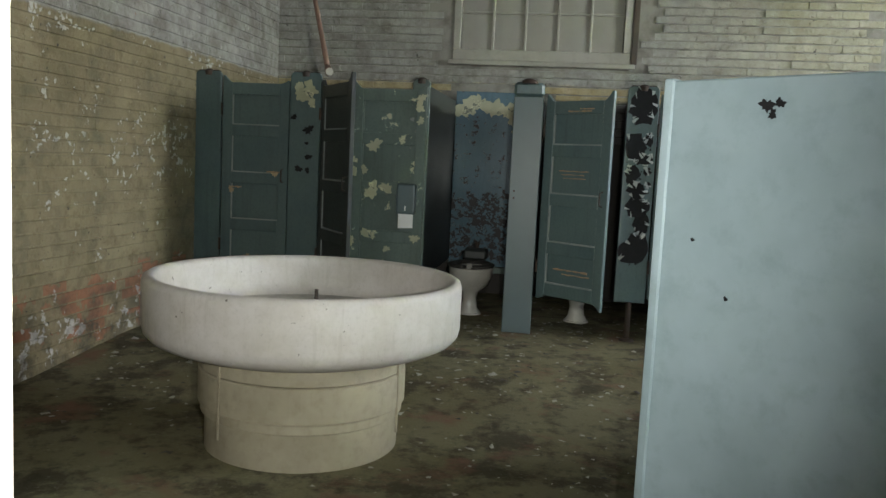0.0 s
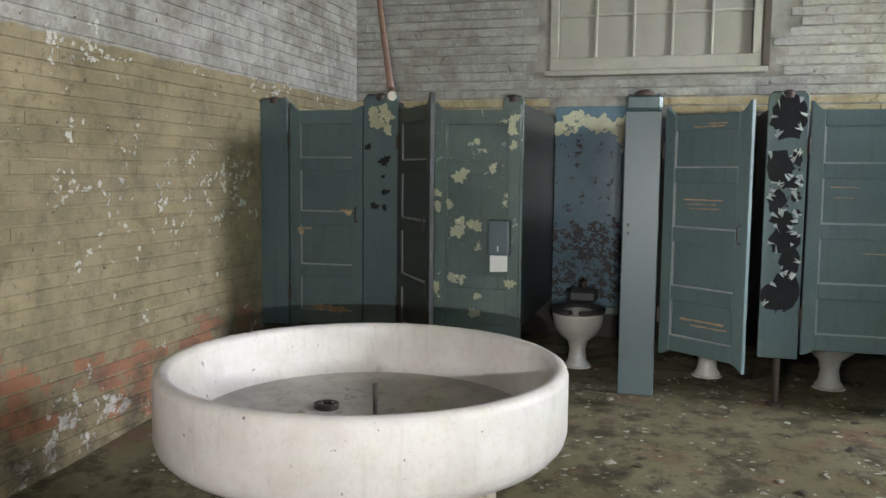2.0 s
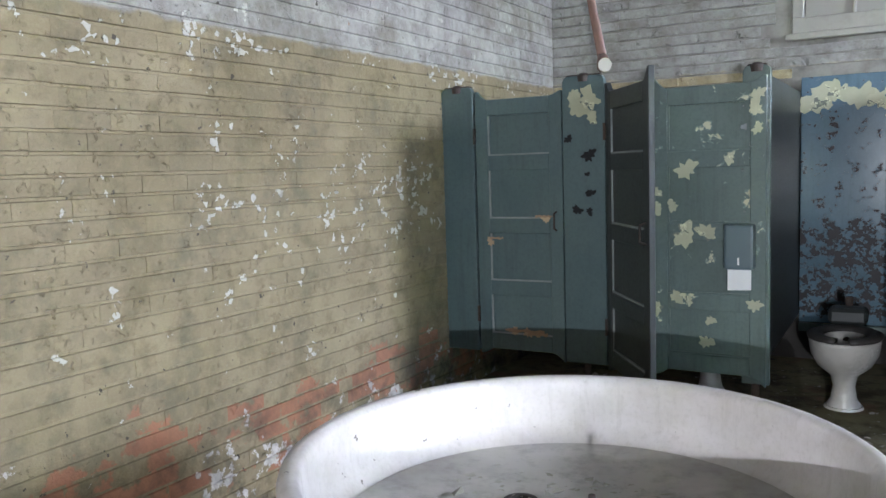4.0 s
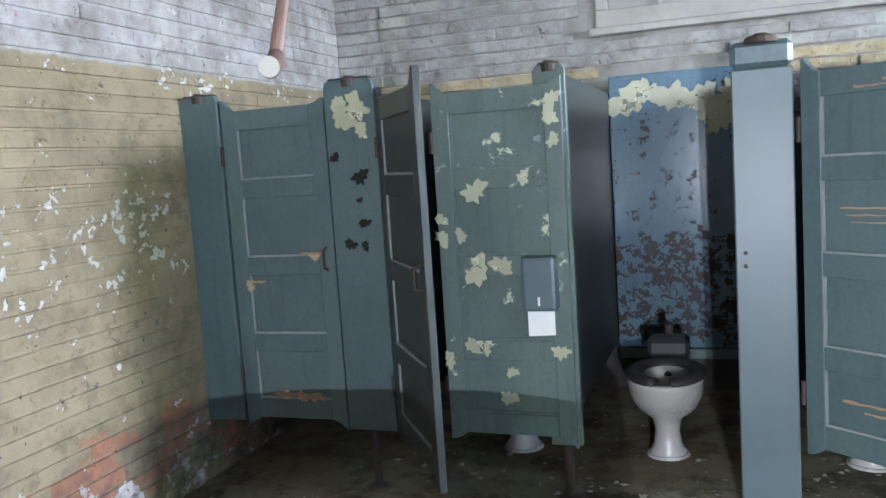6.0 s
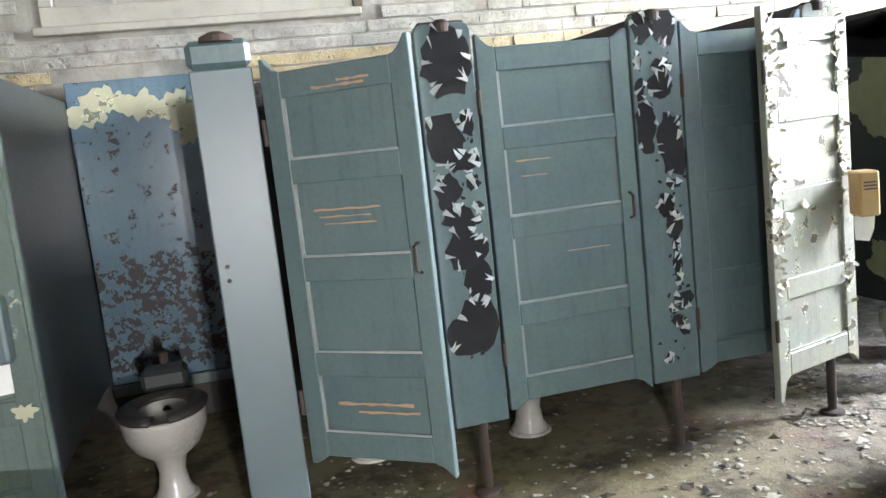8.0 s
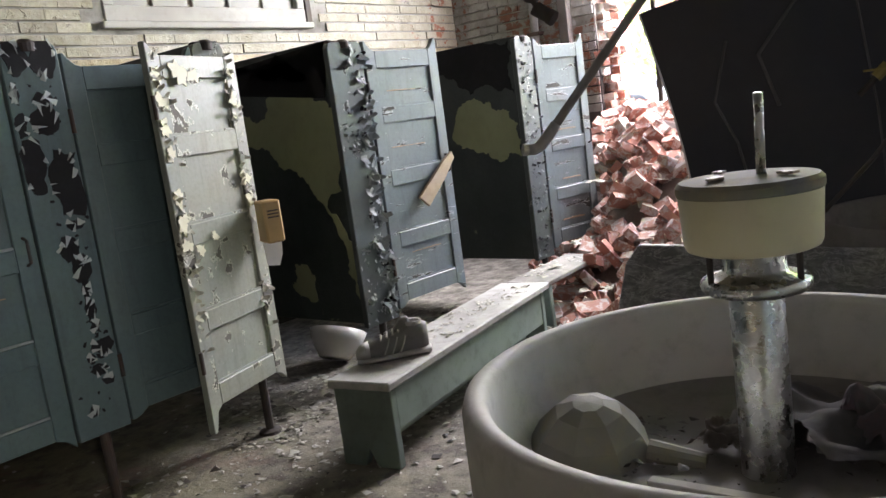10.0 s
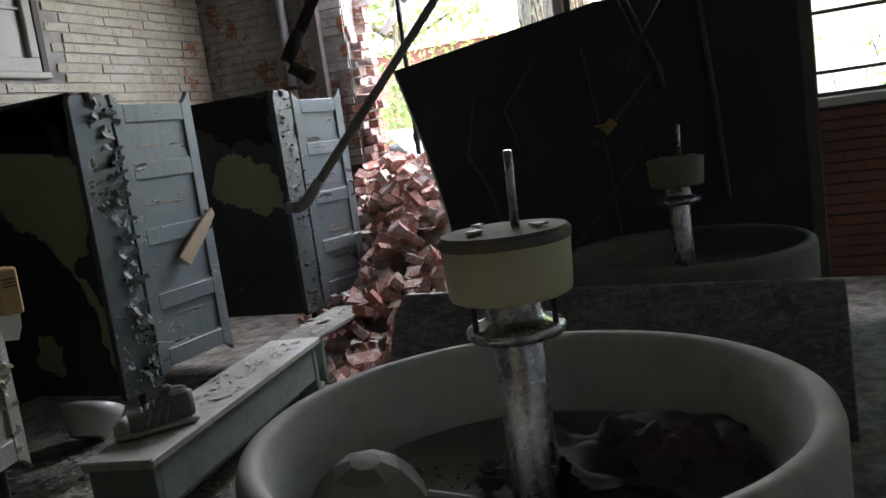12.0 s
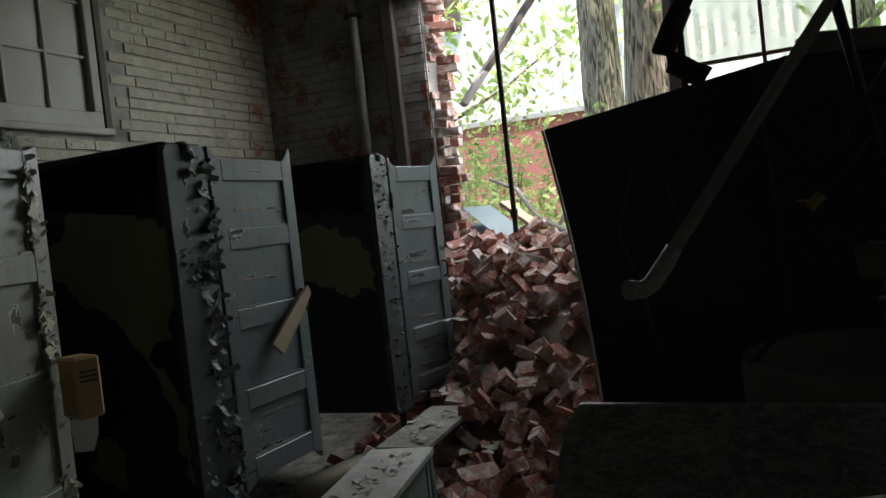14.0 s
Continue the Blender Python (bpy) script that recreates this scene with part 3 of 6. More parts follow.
def pilaster(x, y, w, z0, z1, material, label, leg=True, cap=True, turn=0.0):
    """An upright panel between two stall doors, on a pipe leg."""
    t = thing("stall_pilaster", pose(x, y, 0, 0, 0, turn), label, "pilaster", "uprights of the toilet stalls")
    h = w / 2
    out = [(-h, z0), (h, z0), (h, z1 - 0.03), (h - 0.01, z1 - 0.008), (h - 0.03, z1), (-h + 0.03, z1), (-h + 0.01, z1 - 0.008), (-h, z1 - 0.03)]
    part("panel", slab(out, 0.035, bevel=0.004), material, t)
    if cap:
        part("top_bracket", lathe([(0.0, -0.03), (0.03, -0.03), (0.034, 0.0), (0.02, 0.014), (0.0, 0.016)], 14, moved(box(-h + 0.02, -0.012, -0.02, h - 0.02, 0.034, 0.008, 0.006), Matrix())), IRON, t).location = (0, 0.015, z1 - 0.002)
    if leg:
        pipe_leg = part("pipe_leg", tube([(0, 0.02, 0.0), (0, 0.02, z0 + 0.05)], 0.02), IRON, t)
        part("floor_flange", lathe([(0, 0), (0.055, 0), (0.05, 0.012), (0.024, 0.02), (0, 0.02)], 16), IRON, pipe_leg).location = (0, 0.02, 0.0)
    return t


def stall_door(hinge, lead, z0, z1, material, label, rails=4, horn=1, handle=True, highlit=True, foot=0.03):
    """A panelled door from its hinge edge to its free edge; horn raises the free edge's top corner."""
    hx, hy = hinge
    lx, ly = lead
    w = math.hypot(lx - hx, ly - hy)
    t = thing("stall_door", pose(hx, hy, 0, 0, 0, math.degrees(math.atan2(ly - hy, lx - hx))), label, "stall door", "doors of the toilet stalls")
    s, th = 0.075, 0.03
    rise = 0.06 * horn
    left = [(0, z0 - foot), (0.02, z0 - foot), (s * 0.6, z0 - 0.02), (s, z0), (s, z1), (s * 0.7, z1 + 0.006), (s * 0.35, z1 + 0.03), (0.012, z1 + 0.05), (0, z1 + 0.05)]
    hinge_stile = part("hinge_stile", slab(left, th, bevel=0.003), material, t)
    right = [(w, z0 - 0.05), (w, z1 + rise), (w - 0.015, z1 + rise), (w - s * 0.45, z1 + rise * 0.5), (w - s * 0.75, z1 + rise * 0.12), (w - s, z1), (w - s, z0), (w - s * 0.5, z0 - 0.015)]
    lock_stile = part("lock_stile", slab(right, th, bevel=0.003), material, t)
    zs = [z0 + (z1 - z0) * k / rails for k in range(rails + 1)]
    rail = 0.042
    for k, z in enumerate(zs):
        a, b = (z, z + 0.09) if k == 0 else ((z - 0.09, z) if k == rails else (z - rail, z + rail))
        part("rail", box(s, 0, a, w - s, th, b, 0.003), material, t)
        if k < rails:
            za = z + (0.09 if k == 0 else rail)
            zb = zs[k + 1] - (0.09 if k + 1 == rails else rail)
            pn = box(s - 0.004, 0.014, za - 0.004, w - s + 0.004, th - 0.008, zb + 0.004)
            field = part("door_panel", pn, material, t)
            # pale L at left and bottom: a highlight painted along the worn moulding
            part("moulding", slab([(s, za), (w - s, za), (w - s, za + 0.009), (s + 0.009, za + 0.009), (s + 0.009, zb), (s, zb)], 0.008), HIGHLIT_WORN_EDGE if highlit else material, field).location = (0, 0.004, 0)
    if handle:
        zh = z0 + 0.52 * (z1 - z0)
        part("handle", tube([(w - 0.04, 0.0, zh - 0.05), (w - 0.04, -0.03, zh - 0.04), (w - 0.04, -0.03, zh + 0.04), (w - 0.04, 0.0, zh + 0.05)], 0.006, 8), IRON, lock_stile, "small dark pull handle")
    for zz in (z0 + 0.2, z1 - 0.2):
        part("hinge", tube([(-0.006, -0.004, zz - 0.045), (-0.006, -0.004, zz + 0.045)], 0.009, 8), IRON, hinge_stile)
    return t


def patch(parent, material, spots, y=-0.0025):
    """Bare or flaked places as thin scabs on a board's face."""
    rng = random.Random(len(spots) * 7 + 1)
    for k, (cx, cz, s) in enumerate(spots):
        b = slab(blob(cx, cz, s, rng), 0.004)
        part("paint_scab", moved(b, Matrix.Translation((0, y - 0.0006 * k, 0))), material, parent)


P1 = pilaster(-2.145, FRONT, 0.205, 0.29, 1.81, PEEL_BLUE, "narrow blue-grey stall upright beside the wall", leg=False)
P2 = pilaster(-1.385, FRONT, 0.235, 0.27, 1.82, PEEL_BLUE, "blue-grey stall upright with cream and black flaked spots")
P3 = pilaster(-0.52, FRONT + 0.02, 0.13, 0.24, 1.80, PEEL_GREEN, "narrow green stall upright with loose flakes")
P4 = pilaster(1.055, FRONT, 0.215, 0.28, 1.80, PEEL_BLUE, "stall upright with blue paint torn off black slate")
P5 = pilaster(1.905, FRONT, 0.21, 0.30, 1.78, PEEL_BLUE, "stall upright with black shards where paint is gone")
P6 = pilaster(2.67, FRONT + 0.01, 0.16, 0.30, 1.77, PEEL_CREAM, "cream stall upright on a rusty pipe leg")
P7 = pilaster(3.475, FRONT, 0.24, 0.30, 1.76, PEEL_PALE_POST, "pale stall upright with paint hanging in curls")
P8 = pilaster(5.09, FRONT, 0.20, 0.30, 1.77, PEEL_PALE_POST, "pale stall upright crusted with peeling paint")

d1 = stall_door((-2.03, FRONT + 0.004), (-1.51, FRONT + 0.004), 0.31, 1.73, PEEL_BLUE, "closed blue-grey panelled stall door with scraped wood", horn=0.4)
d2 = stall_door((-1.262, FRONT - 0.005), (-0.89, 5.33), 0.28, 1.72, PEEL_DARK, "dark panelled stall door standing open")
d3 = stall_door((-1.02, FRONT + 0.012), (-0.47, FRONT), 0.28, 1.72, PEEL_GREEN, "green stall door spotted with cream flakes", horn=0.5, handle=False, highlit=False)
d4 = stall_door((0.39, FRONT - 0.01), (0.835, 5.49), 0.30, 1.67, PEEL_BLUE, "blue-grey panelled stall door hanging ajar")
d5 = stall_door((1.175, FRONT + 0.002), (1.79, FRONT + 0.002), 0.34, 1.70, PEEL_BLUE, "closed blue-grey panelled stall door", horn=0.5)
d6 = stall_door((2.02, FRONT + 0.004), (2.58, FRONT + 0.004), 0.34, 1.69, PEEL_BLUE, "closed blue stall door behind an opened one", highlit=False)
d7 = stall_door((2.245, 5.665), (2.765, 5.825), 0.29, 1.70, PEEL_CREAM, "cream panelled stall door folded back, thickly flaking", horn=0.3, handle=False, highlit=False, foot=0.10)
d8 = stall_door((3.605, FRONT - 0.004), (4.17, FRONT - 0.02), 0.37, 1.71, PEEL_PALE, "pale grey panelled stall door with cracked paint", highlit=False)
d9 = stall_door((5.20, FRONT - 0.004), (5.68, 5.76), 0.37, 1.71, PEEL_PALE, "pale grey panelled stall door at the rubble", highlit=False)

# the steel-clad upright that stands on the floor
post = thing("steel_post", pose(0.263, FRONT - 0.02, 0), "smooth blue-grey upright standing on the floor", "post", "uprights of the toilet stalls")
part("panel", box(-0.105, 0, 0.0, 0.105, 0.04, 1.70, 0.005), GREY_METAL, post)
part("top_plate", box(-0.108, 0.004, 1.702, 0.108, 0.05, 1.80, 0.02), PEEL_BLUE, post)
part("top_bracket", lathe([(0, 0), (0.06, 0), (0.055, 0.02), (0.02, 0.035), (0, 0.035)], 14), IRON, post).location = (0, 0.02, 1.79)
for zz in (0.98, 1.03):
    part("screw", lathe([(0, 0), (0.008, 0), (0.006, 0.004), (0, 0.005)], 8, None), IRON, post).matrix_basis = pose(-0.07, 0, zz, 90)


def partition(x, y0, y1, material, label):
    t = thing("stall_partition", pose(x, 0, 0), label, "partition", "partitions between the stalls")
    part("panel", box(-0.014, y0, 0.30, 0.014, y1, 1.78, 0.003), material, t)
    part("wall_bracket", box(-0.03, y1 - 0.03, 1.5, 0.03, y1 + 0.004, 1.56, 0.004), IRON, t)
    part("wall_bracket", box(-0.03, y1 - 0.03, 0.5, 0.03, y1 + 0.004, 0.56, 0.004), IRON, t)
    return t


PAINTED = []
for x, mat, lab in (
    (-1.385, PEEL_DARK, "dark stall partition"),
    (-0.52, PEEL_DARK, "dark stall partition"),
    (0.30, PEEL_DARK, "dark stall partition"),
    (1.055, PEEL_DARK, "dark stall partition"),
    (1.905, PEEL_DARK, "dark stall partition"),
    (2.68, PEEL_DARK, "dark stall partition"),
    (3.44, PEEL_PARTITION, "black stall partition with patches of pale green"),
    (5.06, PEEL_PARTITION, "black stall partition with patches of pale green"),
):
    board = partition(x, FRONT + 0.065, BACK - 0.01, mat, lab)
    if mat is PEEL_PARTITION:
        PAINTED.append(board)

stall_back = thing("stall_back_board", pose(0, BACK - 0.05, 0), "glossy blue stall back with cream and dark flakes", "back board")
part("board", box(-0.50, 0, 0.26, 0.28, 0.02, 1.87, 0.003), PEEL_BACK, stall_back)
part("batten", box(-0.50, -0.03, 0.20, 0.28, 0.0, 0.257, 0.004), PEEL_GREEN, stall_back)
patch(stall_back, CREAM_SPOTS, [(-0.40, 1.72, 0.09), (-0.28, 1.77, 0.07), (-0.16, 1.73, 0.08), (-0.05, 1.70, 0.06), (0.06, 1.68, 0.09), (0.14, 1.62, 0.08), (0.19, 1.74, 0.07), (0.10, 1.56, 0.06)])

patch(P2, CREAM_SPOTS, [(-0.03, 1.66, 0.055), (0.035, 1.70, 0.05), (0.05, 1.60, 0.03), (-0.05, 1.72, 0.03)])
BLACK_SCAB = speckled("black_bare_slate", (0.007, 0.007, 0.009), (0.022, 0.021, 0.022), 20, 0.85)
patch(P2, BLACK_SCAB, [(-0.085, 1.49, 0.02), (0.03, 1.40, 0.032), (0.02, 1.30, 0.012), (0.035, 1.20, 0.022), (-0.04, 1.11, 0.024), (0.03, 1.10, 0.018)])
patch(d3, CREAM_SPOTS, [(0.17, 1.31, 0.045), (0.38, 1.36, 0.026), (0.10, 1.13, 0.026), (0.16, 0.98, 0.055), (0.27, 1.00, 0.042), (0.12, 0.66, 0.03), (0.18, 0.65, 0.022), (0.29, 0.55, 0.022), (0.27, 0.44, 0.03), (0.50, 1.60, 0.035), (0.51, 1.66, 0.03), (0.51, 1.50, 0.025), (0.50, 0.64, 0.03), (0.02, 1.12, 0.03), (0.02, 1.20, 0.025), (0.02, 0.6, 0.03)])
patch(d1, WOOD, [(0.42, 1.06, 0.02), (0.30, 0.415, 0.025), (0.22, 0.42, 0.02), (0.36, 0.41, 0.018), (0.08, 0.93, 0.02)])


def ragged(points, rng, steps=3, rough=0.22):
    """A closed outline with torn edges, by shifting the middle of each side again and again."""
    pts = [Vector(p) for p in points]
    for _ in range(steps):
        out = []
        for a, b in zip(pts, pts[1:] + pts[:1]):
            d = b - a
            out += [a, (a + b) / 2 + Vector((-d.y, d.x)) * rng.uniform(-rough, rough)]
        pts = out
    return [tuple(p) for p in pts]


SHARD_PAINT = speckled("lifted_paint_shards", (0.44, 0.47, 0.46), (0.20, 0.235, 0.235), 16, 0.55, amount=0.5)


def bare_slate(parent, half, spots, crumbs, seed):
    """Black slate laid bare in torn patches, with pale shards of paint lifting round them; spots: (x, z, half width, half height)."""
    rng = random.Random(seed)
    lifted = bmesh.new()
    for k, (cx, cz, w, h) in enumerate(spots):
        n = 6
        raw = []
        for i in range(n):
            a = 6.283 * (i + rng.uniform(-0.25, 0.25)) / n
            f = rng.uniform(0.85, 1.25)
            raw.append((min(half - 0.006, max(0.006 - half, cx + w * f * 1.5 * math.cos(a))), cz + h * f * 1.25 * math.sin(a)))
        edge = ragged(raw, rng, 2, 0.17)
        b = slab(edge, 0.003)
        part("bare_patch", moved(b, Matrix.Translation((0, -0.0022 - 0.0004 * (k % 4), 0))), BLACK_SCAB, parent, "bare black slate")
        for _ in range(int(3 + 42 * (w + h))):
            p = Vector(edge[rng.randrange(len(edge))])
            inward = (Vector((cx, cz)) - p).normalized() if (Vector((cx, cz)) - p).length > 1e-4 else Vector((1, 0))
            turn = rng.uniform(-0.7, 0.7)
            d = Vector((inward.x * math.cos(turn) - inward.y * math.sin(turn), inward.x * math.sin(turn) + inward.y * math.cos(turn)))
            L, W = rng.uniform(0.012, 0.05), rng.uniform(0.003, 0.014)
            side = Vector((-d.y, d.x))
            base = p - d * 0.006
            q = [base - side * W, base + side * W, p + d * L * 0.6 + side * W * rng.uniform(0.1, 0.9), p + d * L - side * W * rng.uniform(-0.4, 0.4)]
            out = (-0.004, -0.004, -0.006 - L * rng.uniform(0.05, 0.3), -0.006 - L * rng.uniform(0.1, 0.4))
            if all(abs(v.x) < half for v in q):
                lifted.faces.new([lifted.verts.new((v.x, o, v.y)) for v, o in zip(q, out)])
    for _ in range(crumbs):
        cx, cz, s0, s1, lo, hi = rng.choice(spots) + (0.3, 1.7)
        x, z, r = cx + rng.gauss(0, 0.05), cz + rng.gauss(0, 0.09), rng.uniform(0.003, 0.009)
        if abs(x) < half - 0.012 and lo < z < hi:
            part("bare_patch", moved(slab(blob(x, z, r, rng, 8, 0.6), 0.003), Matrix.Translation((0, -0.0018, 0))), BLACK_SCAB, parent)
    me = bpy.data.meshes.new("loose_paint")
    lifted.to_mesh(me)
    lifted.free()
    me.materials.append(SHARD_PAINT)
    ob = new("loose_paint", me)
    ob.parent = parent
    tagged(ob, "pale shards of lifting paint", kind="stuff")


bare_slate(P4, 0.1075, [(0.0, 1.655, 0.085, 0.115), (-0.025, 1.385, 0.055, 0.08), (0.055, 1.43, 0.022, 0.035), (0.01, 1.285, 0.055, 0.028), (-0.045, 1.185, 0.04, 0.065), (0.06, 1.215, 0.02, 0.025), (0.0, 1.08, 0.045, 0.045), (-0.005, 0.965, 0.055, 0.065), (0.045, 0.855, 0.036, 0.07), (0.01, 0.67, 0.08, 0.095), (0.07, 1.12, 0.012, 0.02), (0.075, 1.31, 0.012, 0.02)], 40, 4)
bare_slate(P5, 0.105, [(-0.055, 1.72, 0.03, 0.045), (0.045, 1.715, 0.034, 0.06), (-0.08, 1.60, 0.012, 0.03), (0.02, 1.575, 0.03, 0.022), (-0.078, 1.49, 0.014, 0.035), (0.015, 1.50, 0.035, 0.045), (-0.06, 1.34, 0.028, 0.08), (0.055, 1.27, 0.04, 0.11), (0.04, 1.11, 0.022, 0.018), (0.0, 1.03, 0.028, 0.038), (0.03, 0.945, 0.024, 0.045), (0.03, 0.865, 0.012, 0.03), (0.035, 0.79, 0.012, 0.03), (0.04, 0.72, 0.016, 0.02), (0.055, 0.635, 0.034, 0.025), (0.0, 0.60, 0.012, 0.016), (0.02, 0.55, 0.022, 0.018), (0.05, 0.505, 0.018, 0.015), (-0.03, 0.40, 0.014, 0.016)], 60, 5)

OLIVE = speckled("pale_olive_undercoat", (0.32, 0.34, 0.19), (0.19, 0.205, 0.11), 14, 0.6, amount=0.45)
THICK_CREAM = speckled("thick_cream_flakes", (0.62, 0.60, 0.44), (0.40, 0.38, 0.26), 30, 0.6, amount=0.4)


def olive_patch(parent, outline, material, seed, out=0.0):
    """A patch of older paint on a partition's side; outline in y and z."""
    edge = [(y, min(1.776, z)) for y, z in ragged(outline, random.Random(seed), 5, 0.25)]
    b = slab(edge, 0.003)
    part("old_paint", moved(b, Matrix.Translation((-0.0145 - out, 0, 0)) @ Matrix.Rotation(radians(90), 4, "Z")), material, parent, "patch of older paint")


def scrapes(parent, material, rows, y=-0.003):
    """Long scratches down to bare wood; rows: (x, z, length, thickness)."""
    rng = random.Random(len(rows) * 3 + 2)
    for k, (x, z, L, h) in enumerate(rows):
        n = 9
        lo = [(x + L * i / n, z - h * rng.uniform(0.1, 0.6)) for i in range(n + 1)]
        hi = [(x + L * i / n, z + h * rng.uniform(0.1, 0.6)) for i in range(n, -1, -1)]
        part("scratch", moved(slab(lo + hi, 0.004), Matrix.Translation((0, y - 0.0006 * k, 0))), material, parent, "bare scratched wood")


olive_patch(PAINTED[0], [(5.94, 0.42), (6.02, 0.75), (6.12, 0.92), (6.22, 1.04), (6.38, 1.16), (6.62, 1.28), (6.80, 1.42), (6.72, 1.50), (6.50, 1.45), (6.40, 1.62), (6.18, 1.66), (6.10, 1.52), (5.94, 1.45)], OLIVE, 3)
olive_patch(PAINTED[0], [(6.0, 1.50), (6.22, 1.70), (6.7, 1.62), (7.3, 1.70), (7.5, 1.775), (5.94, 1.775)], BLACK_SCAB, 5, 0.001)
olive_patch(PAINTED[0], [(6.3, 0.42), (6.5, 0.5), (6.45, 0.62), (6.3, 0.56)], OLIVE, 8)
olive_patch(PAINTED[1], [(5.94, 1.0), (6.3, 1.05), (6.5, 1.2), (6.4, 1.38), (6.1, 1.32), (5.94, 1.22)], OLIVE, 4)
olive_patch(PAINTED[1], [(5.94, 1.42), (6.3, 1.45), (6.6, 1.6), (7.0, 1.7), (6.9, 1.775), (5.94, 1.775)], BLACK_SCAB, 6, 0.001)
patch(d7, THICK_CREAM, [(0.03, 1.62, 0.03), (0.04, 1.52, 0.032), (0.03, 1.42, 0.03), (0.035, 1.32, 0.026), (0.03, 1.15, 0.03), (0.035, 1.05, 0.034), (0.03, 0.96, 0.026), (0.16, 1.63, 0.045), (0.24, 1.62, 0.03), (0.48, 1.52, 0.028), (0.49, 1.63, 0.022), (0.47, 1.18, 0.03), (0.48, 1.08, 0.026), (0.10, 0.93, 0.022), (0.2, 0.97, 0.018)], -0.004)

SCRATCH = speckled("scratched_bare_wood", (0.40, 0.27, 0.17), (0.22, 0.15, 0.10), 40, 0.7)
scrapes(d4, SCRATCH, [(0.20, 1.60, 0.20, 0.012), (0.30, 1.615, 0.12, 0.010)])
scrapes(d4, SCRATCH, [(0.14, 1.19, 0.26, 0.008), (0.16, 1.165, 0.20, 0.008), (0.18, 1.14, 0.2, 0.006), (0.14, 0.50, 0.30, 0.014), (0.22, 0.47, 0.24, 0.016), (0.40, 0.36, 0.10, 0.03)], 0.010)
scrapes(d5, SCRATCH, [(0.12, 1.27, 0.14, 0.007), (0.14, 1.21, 0.10, 0.006), (0.30, 0.90, 0.18, 0.006)], 0.010)
scrapes(d1, SCRATCH, [(0.16, 0.425, 0.24, 0.022), (0.30, 0.41, 0.12, 0.02), (0.36, 1.075, 0.10, 0.016), (0.08, 0.95, 0.08, 0.014)], -0.006)
scrapes(d8, SCRATCH, [(0.14, 1.50, 0.22, 0.006), (0.12, 1.20, 0.26, 0.006), (0.16, 0.62, 0.24, 0.006)], 0.010)
scrapes(d9, SCRATCH, [(0.14, 1.14, 0.2, 0.010), (0.16, 0.80, 0.18, 0.012), (0.12, 0.52, 0.22, 0.014)], 0.010)


def toilet(x, y, label, seat=True):
    t = thing("toilet", pose(x, y, 0), label, "toilet", "toilets in the stalls")
    prof = [(0.0, 0.0), (0.082, 0.0), (0.086, 0.02), (0.066, 0.05), (0.055, 0.12), (0.068, 0.18), (0.135, 0.235), (0.168, 0.30), (0.178, 0.37), (0.175, 0.385), (0.14, 0.385), (0.125, 0.33), (0.06, 0.26), (0.0, 0.25)]
    b = lathe(prof, 32)
    for v in b.verts:
        v.co.y *= 1.0 + 0.35 * max(0.0, (v.co.z - 0.15) / 0.23)
    bowl = part("bowl", b, PORCELAIN, t, smooth=True)
    if seat:
        n = 30
        b = bmesh.new()
        ring = []
        for i in range(n):
            a = -math.pi / 2 + 0.22 + (2 * math.pi - 0.44) * i / (n - 1)
            c, s = math.cos(a), math.sin(a)
            ring.append([b.verts.new((c * r, s * r * 1.32, z)) for r, z in ((0.185, 0.39), (0.188, 0.405), (0.15, 0.418), (0.108, 0.405), (0.105, 0.39))])
        for p, q in zip(ring, ring[1:]):
            for k in range(5):
                b.faces.new((p[k], p[(k + 1) % 5], q[(k + 1) % 5], q[k]))
        b.faces.new(ring[0])
        b.faces.new(ring[-1][::-1])
        part("seat", b, SEAT, bowl, "worn black open-front seat", smooth=True)
    part("flush_pipe", tube([(0, 0.16, 0.33), (0, 0.30, 0.36), (0, 0.36, 0.42), (0, 0.36, 0.55)], 0.022), IRON, t)
    part("flush_valve", box(-0.10, 0.22, 0.41, 0.10, 0.38, 0.50, 0.02), PEEL_DARK, t)
    part("base_flange", lathe([(0, 0), (0.10, 0), (0.095, 0.012), (0.0, 0.014)], 20), PORCELAIN, t)
    return t


toilet(-0.86, 6.49, "white pedestal toilet behind a stall door", False)
toilet(-0.16, 6.49, "dirty white pedestal toilet with an open black seat")
toilet(0.70, 6.49, "white pedestal toilet behind a stall door", False)
toilet(1.43, 6.40, "white pedestal toilet behind a stall door", False)

# dispenser with a paper hanging out
disp = thing("towel_dispenser", pose(-0.585, FRONT + 0.0, 0.82), "grey-green paper dispenser on the spotted door", "dispenser")
part("case", box(-0.07, -0.075, 0.0, 0.07, 0.01, 0.22, 0.015, seg=2), GREY_METAL, disp)
part("paper_sheet", slab([(-0.055, -0.105), (0.055, -0.10), (0.055, 0.004), (-0.055, 0.004)], 0.002), PAPER, disp, "white paper sheet").location = (0.0, -0.045, 0.0)
part("slot", box(-0.004, -0.078, 0.025, 0.004, -0.0745, 0.06), PAPER, disp)

holder = thing("paper_holder", pose(2.735, 5.735, 0.885, 0, 0, -20), "small tan wooden paper holder on a stall upright", "paper holder")
part("case", box(-0.035, -0.06, 0.0, 0.045, 0.06, 0.185, 0.008), TAN_BOX, holder)
part("paper_sheet", slab([(-0.035, -0.10), (0.02, -0.11), (0.04, -0.06), (0.045, 0.0), (-0.04, 0.0)], 0.003), PAPER, holder, "torn white paper")
for k in range(3):
    part("label_bar", box(-0.02, -0.063, 0.11 + 0.014 * k, 0.03, -0.0605, 0.116 + 0.014 * k), SASH, holder)

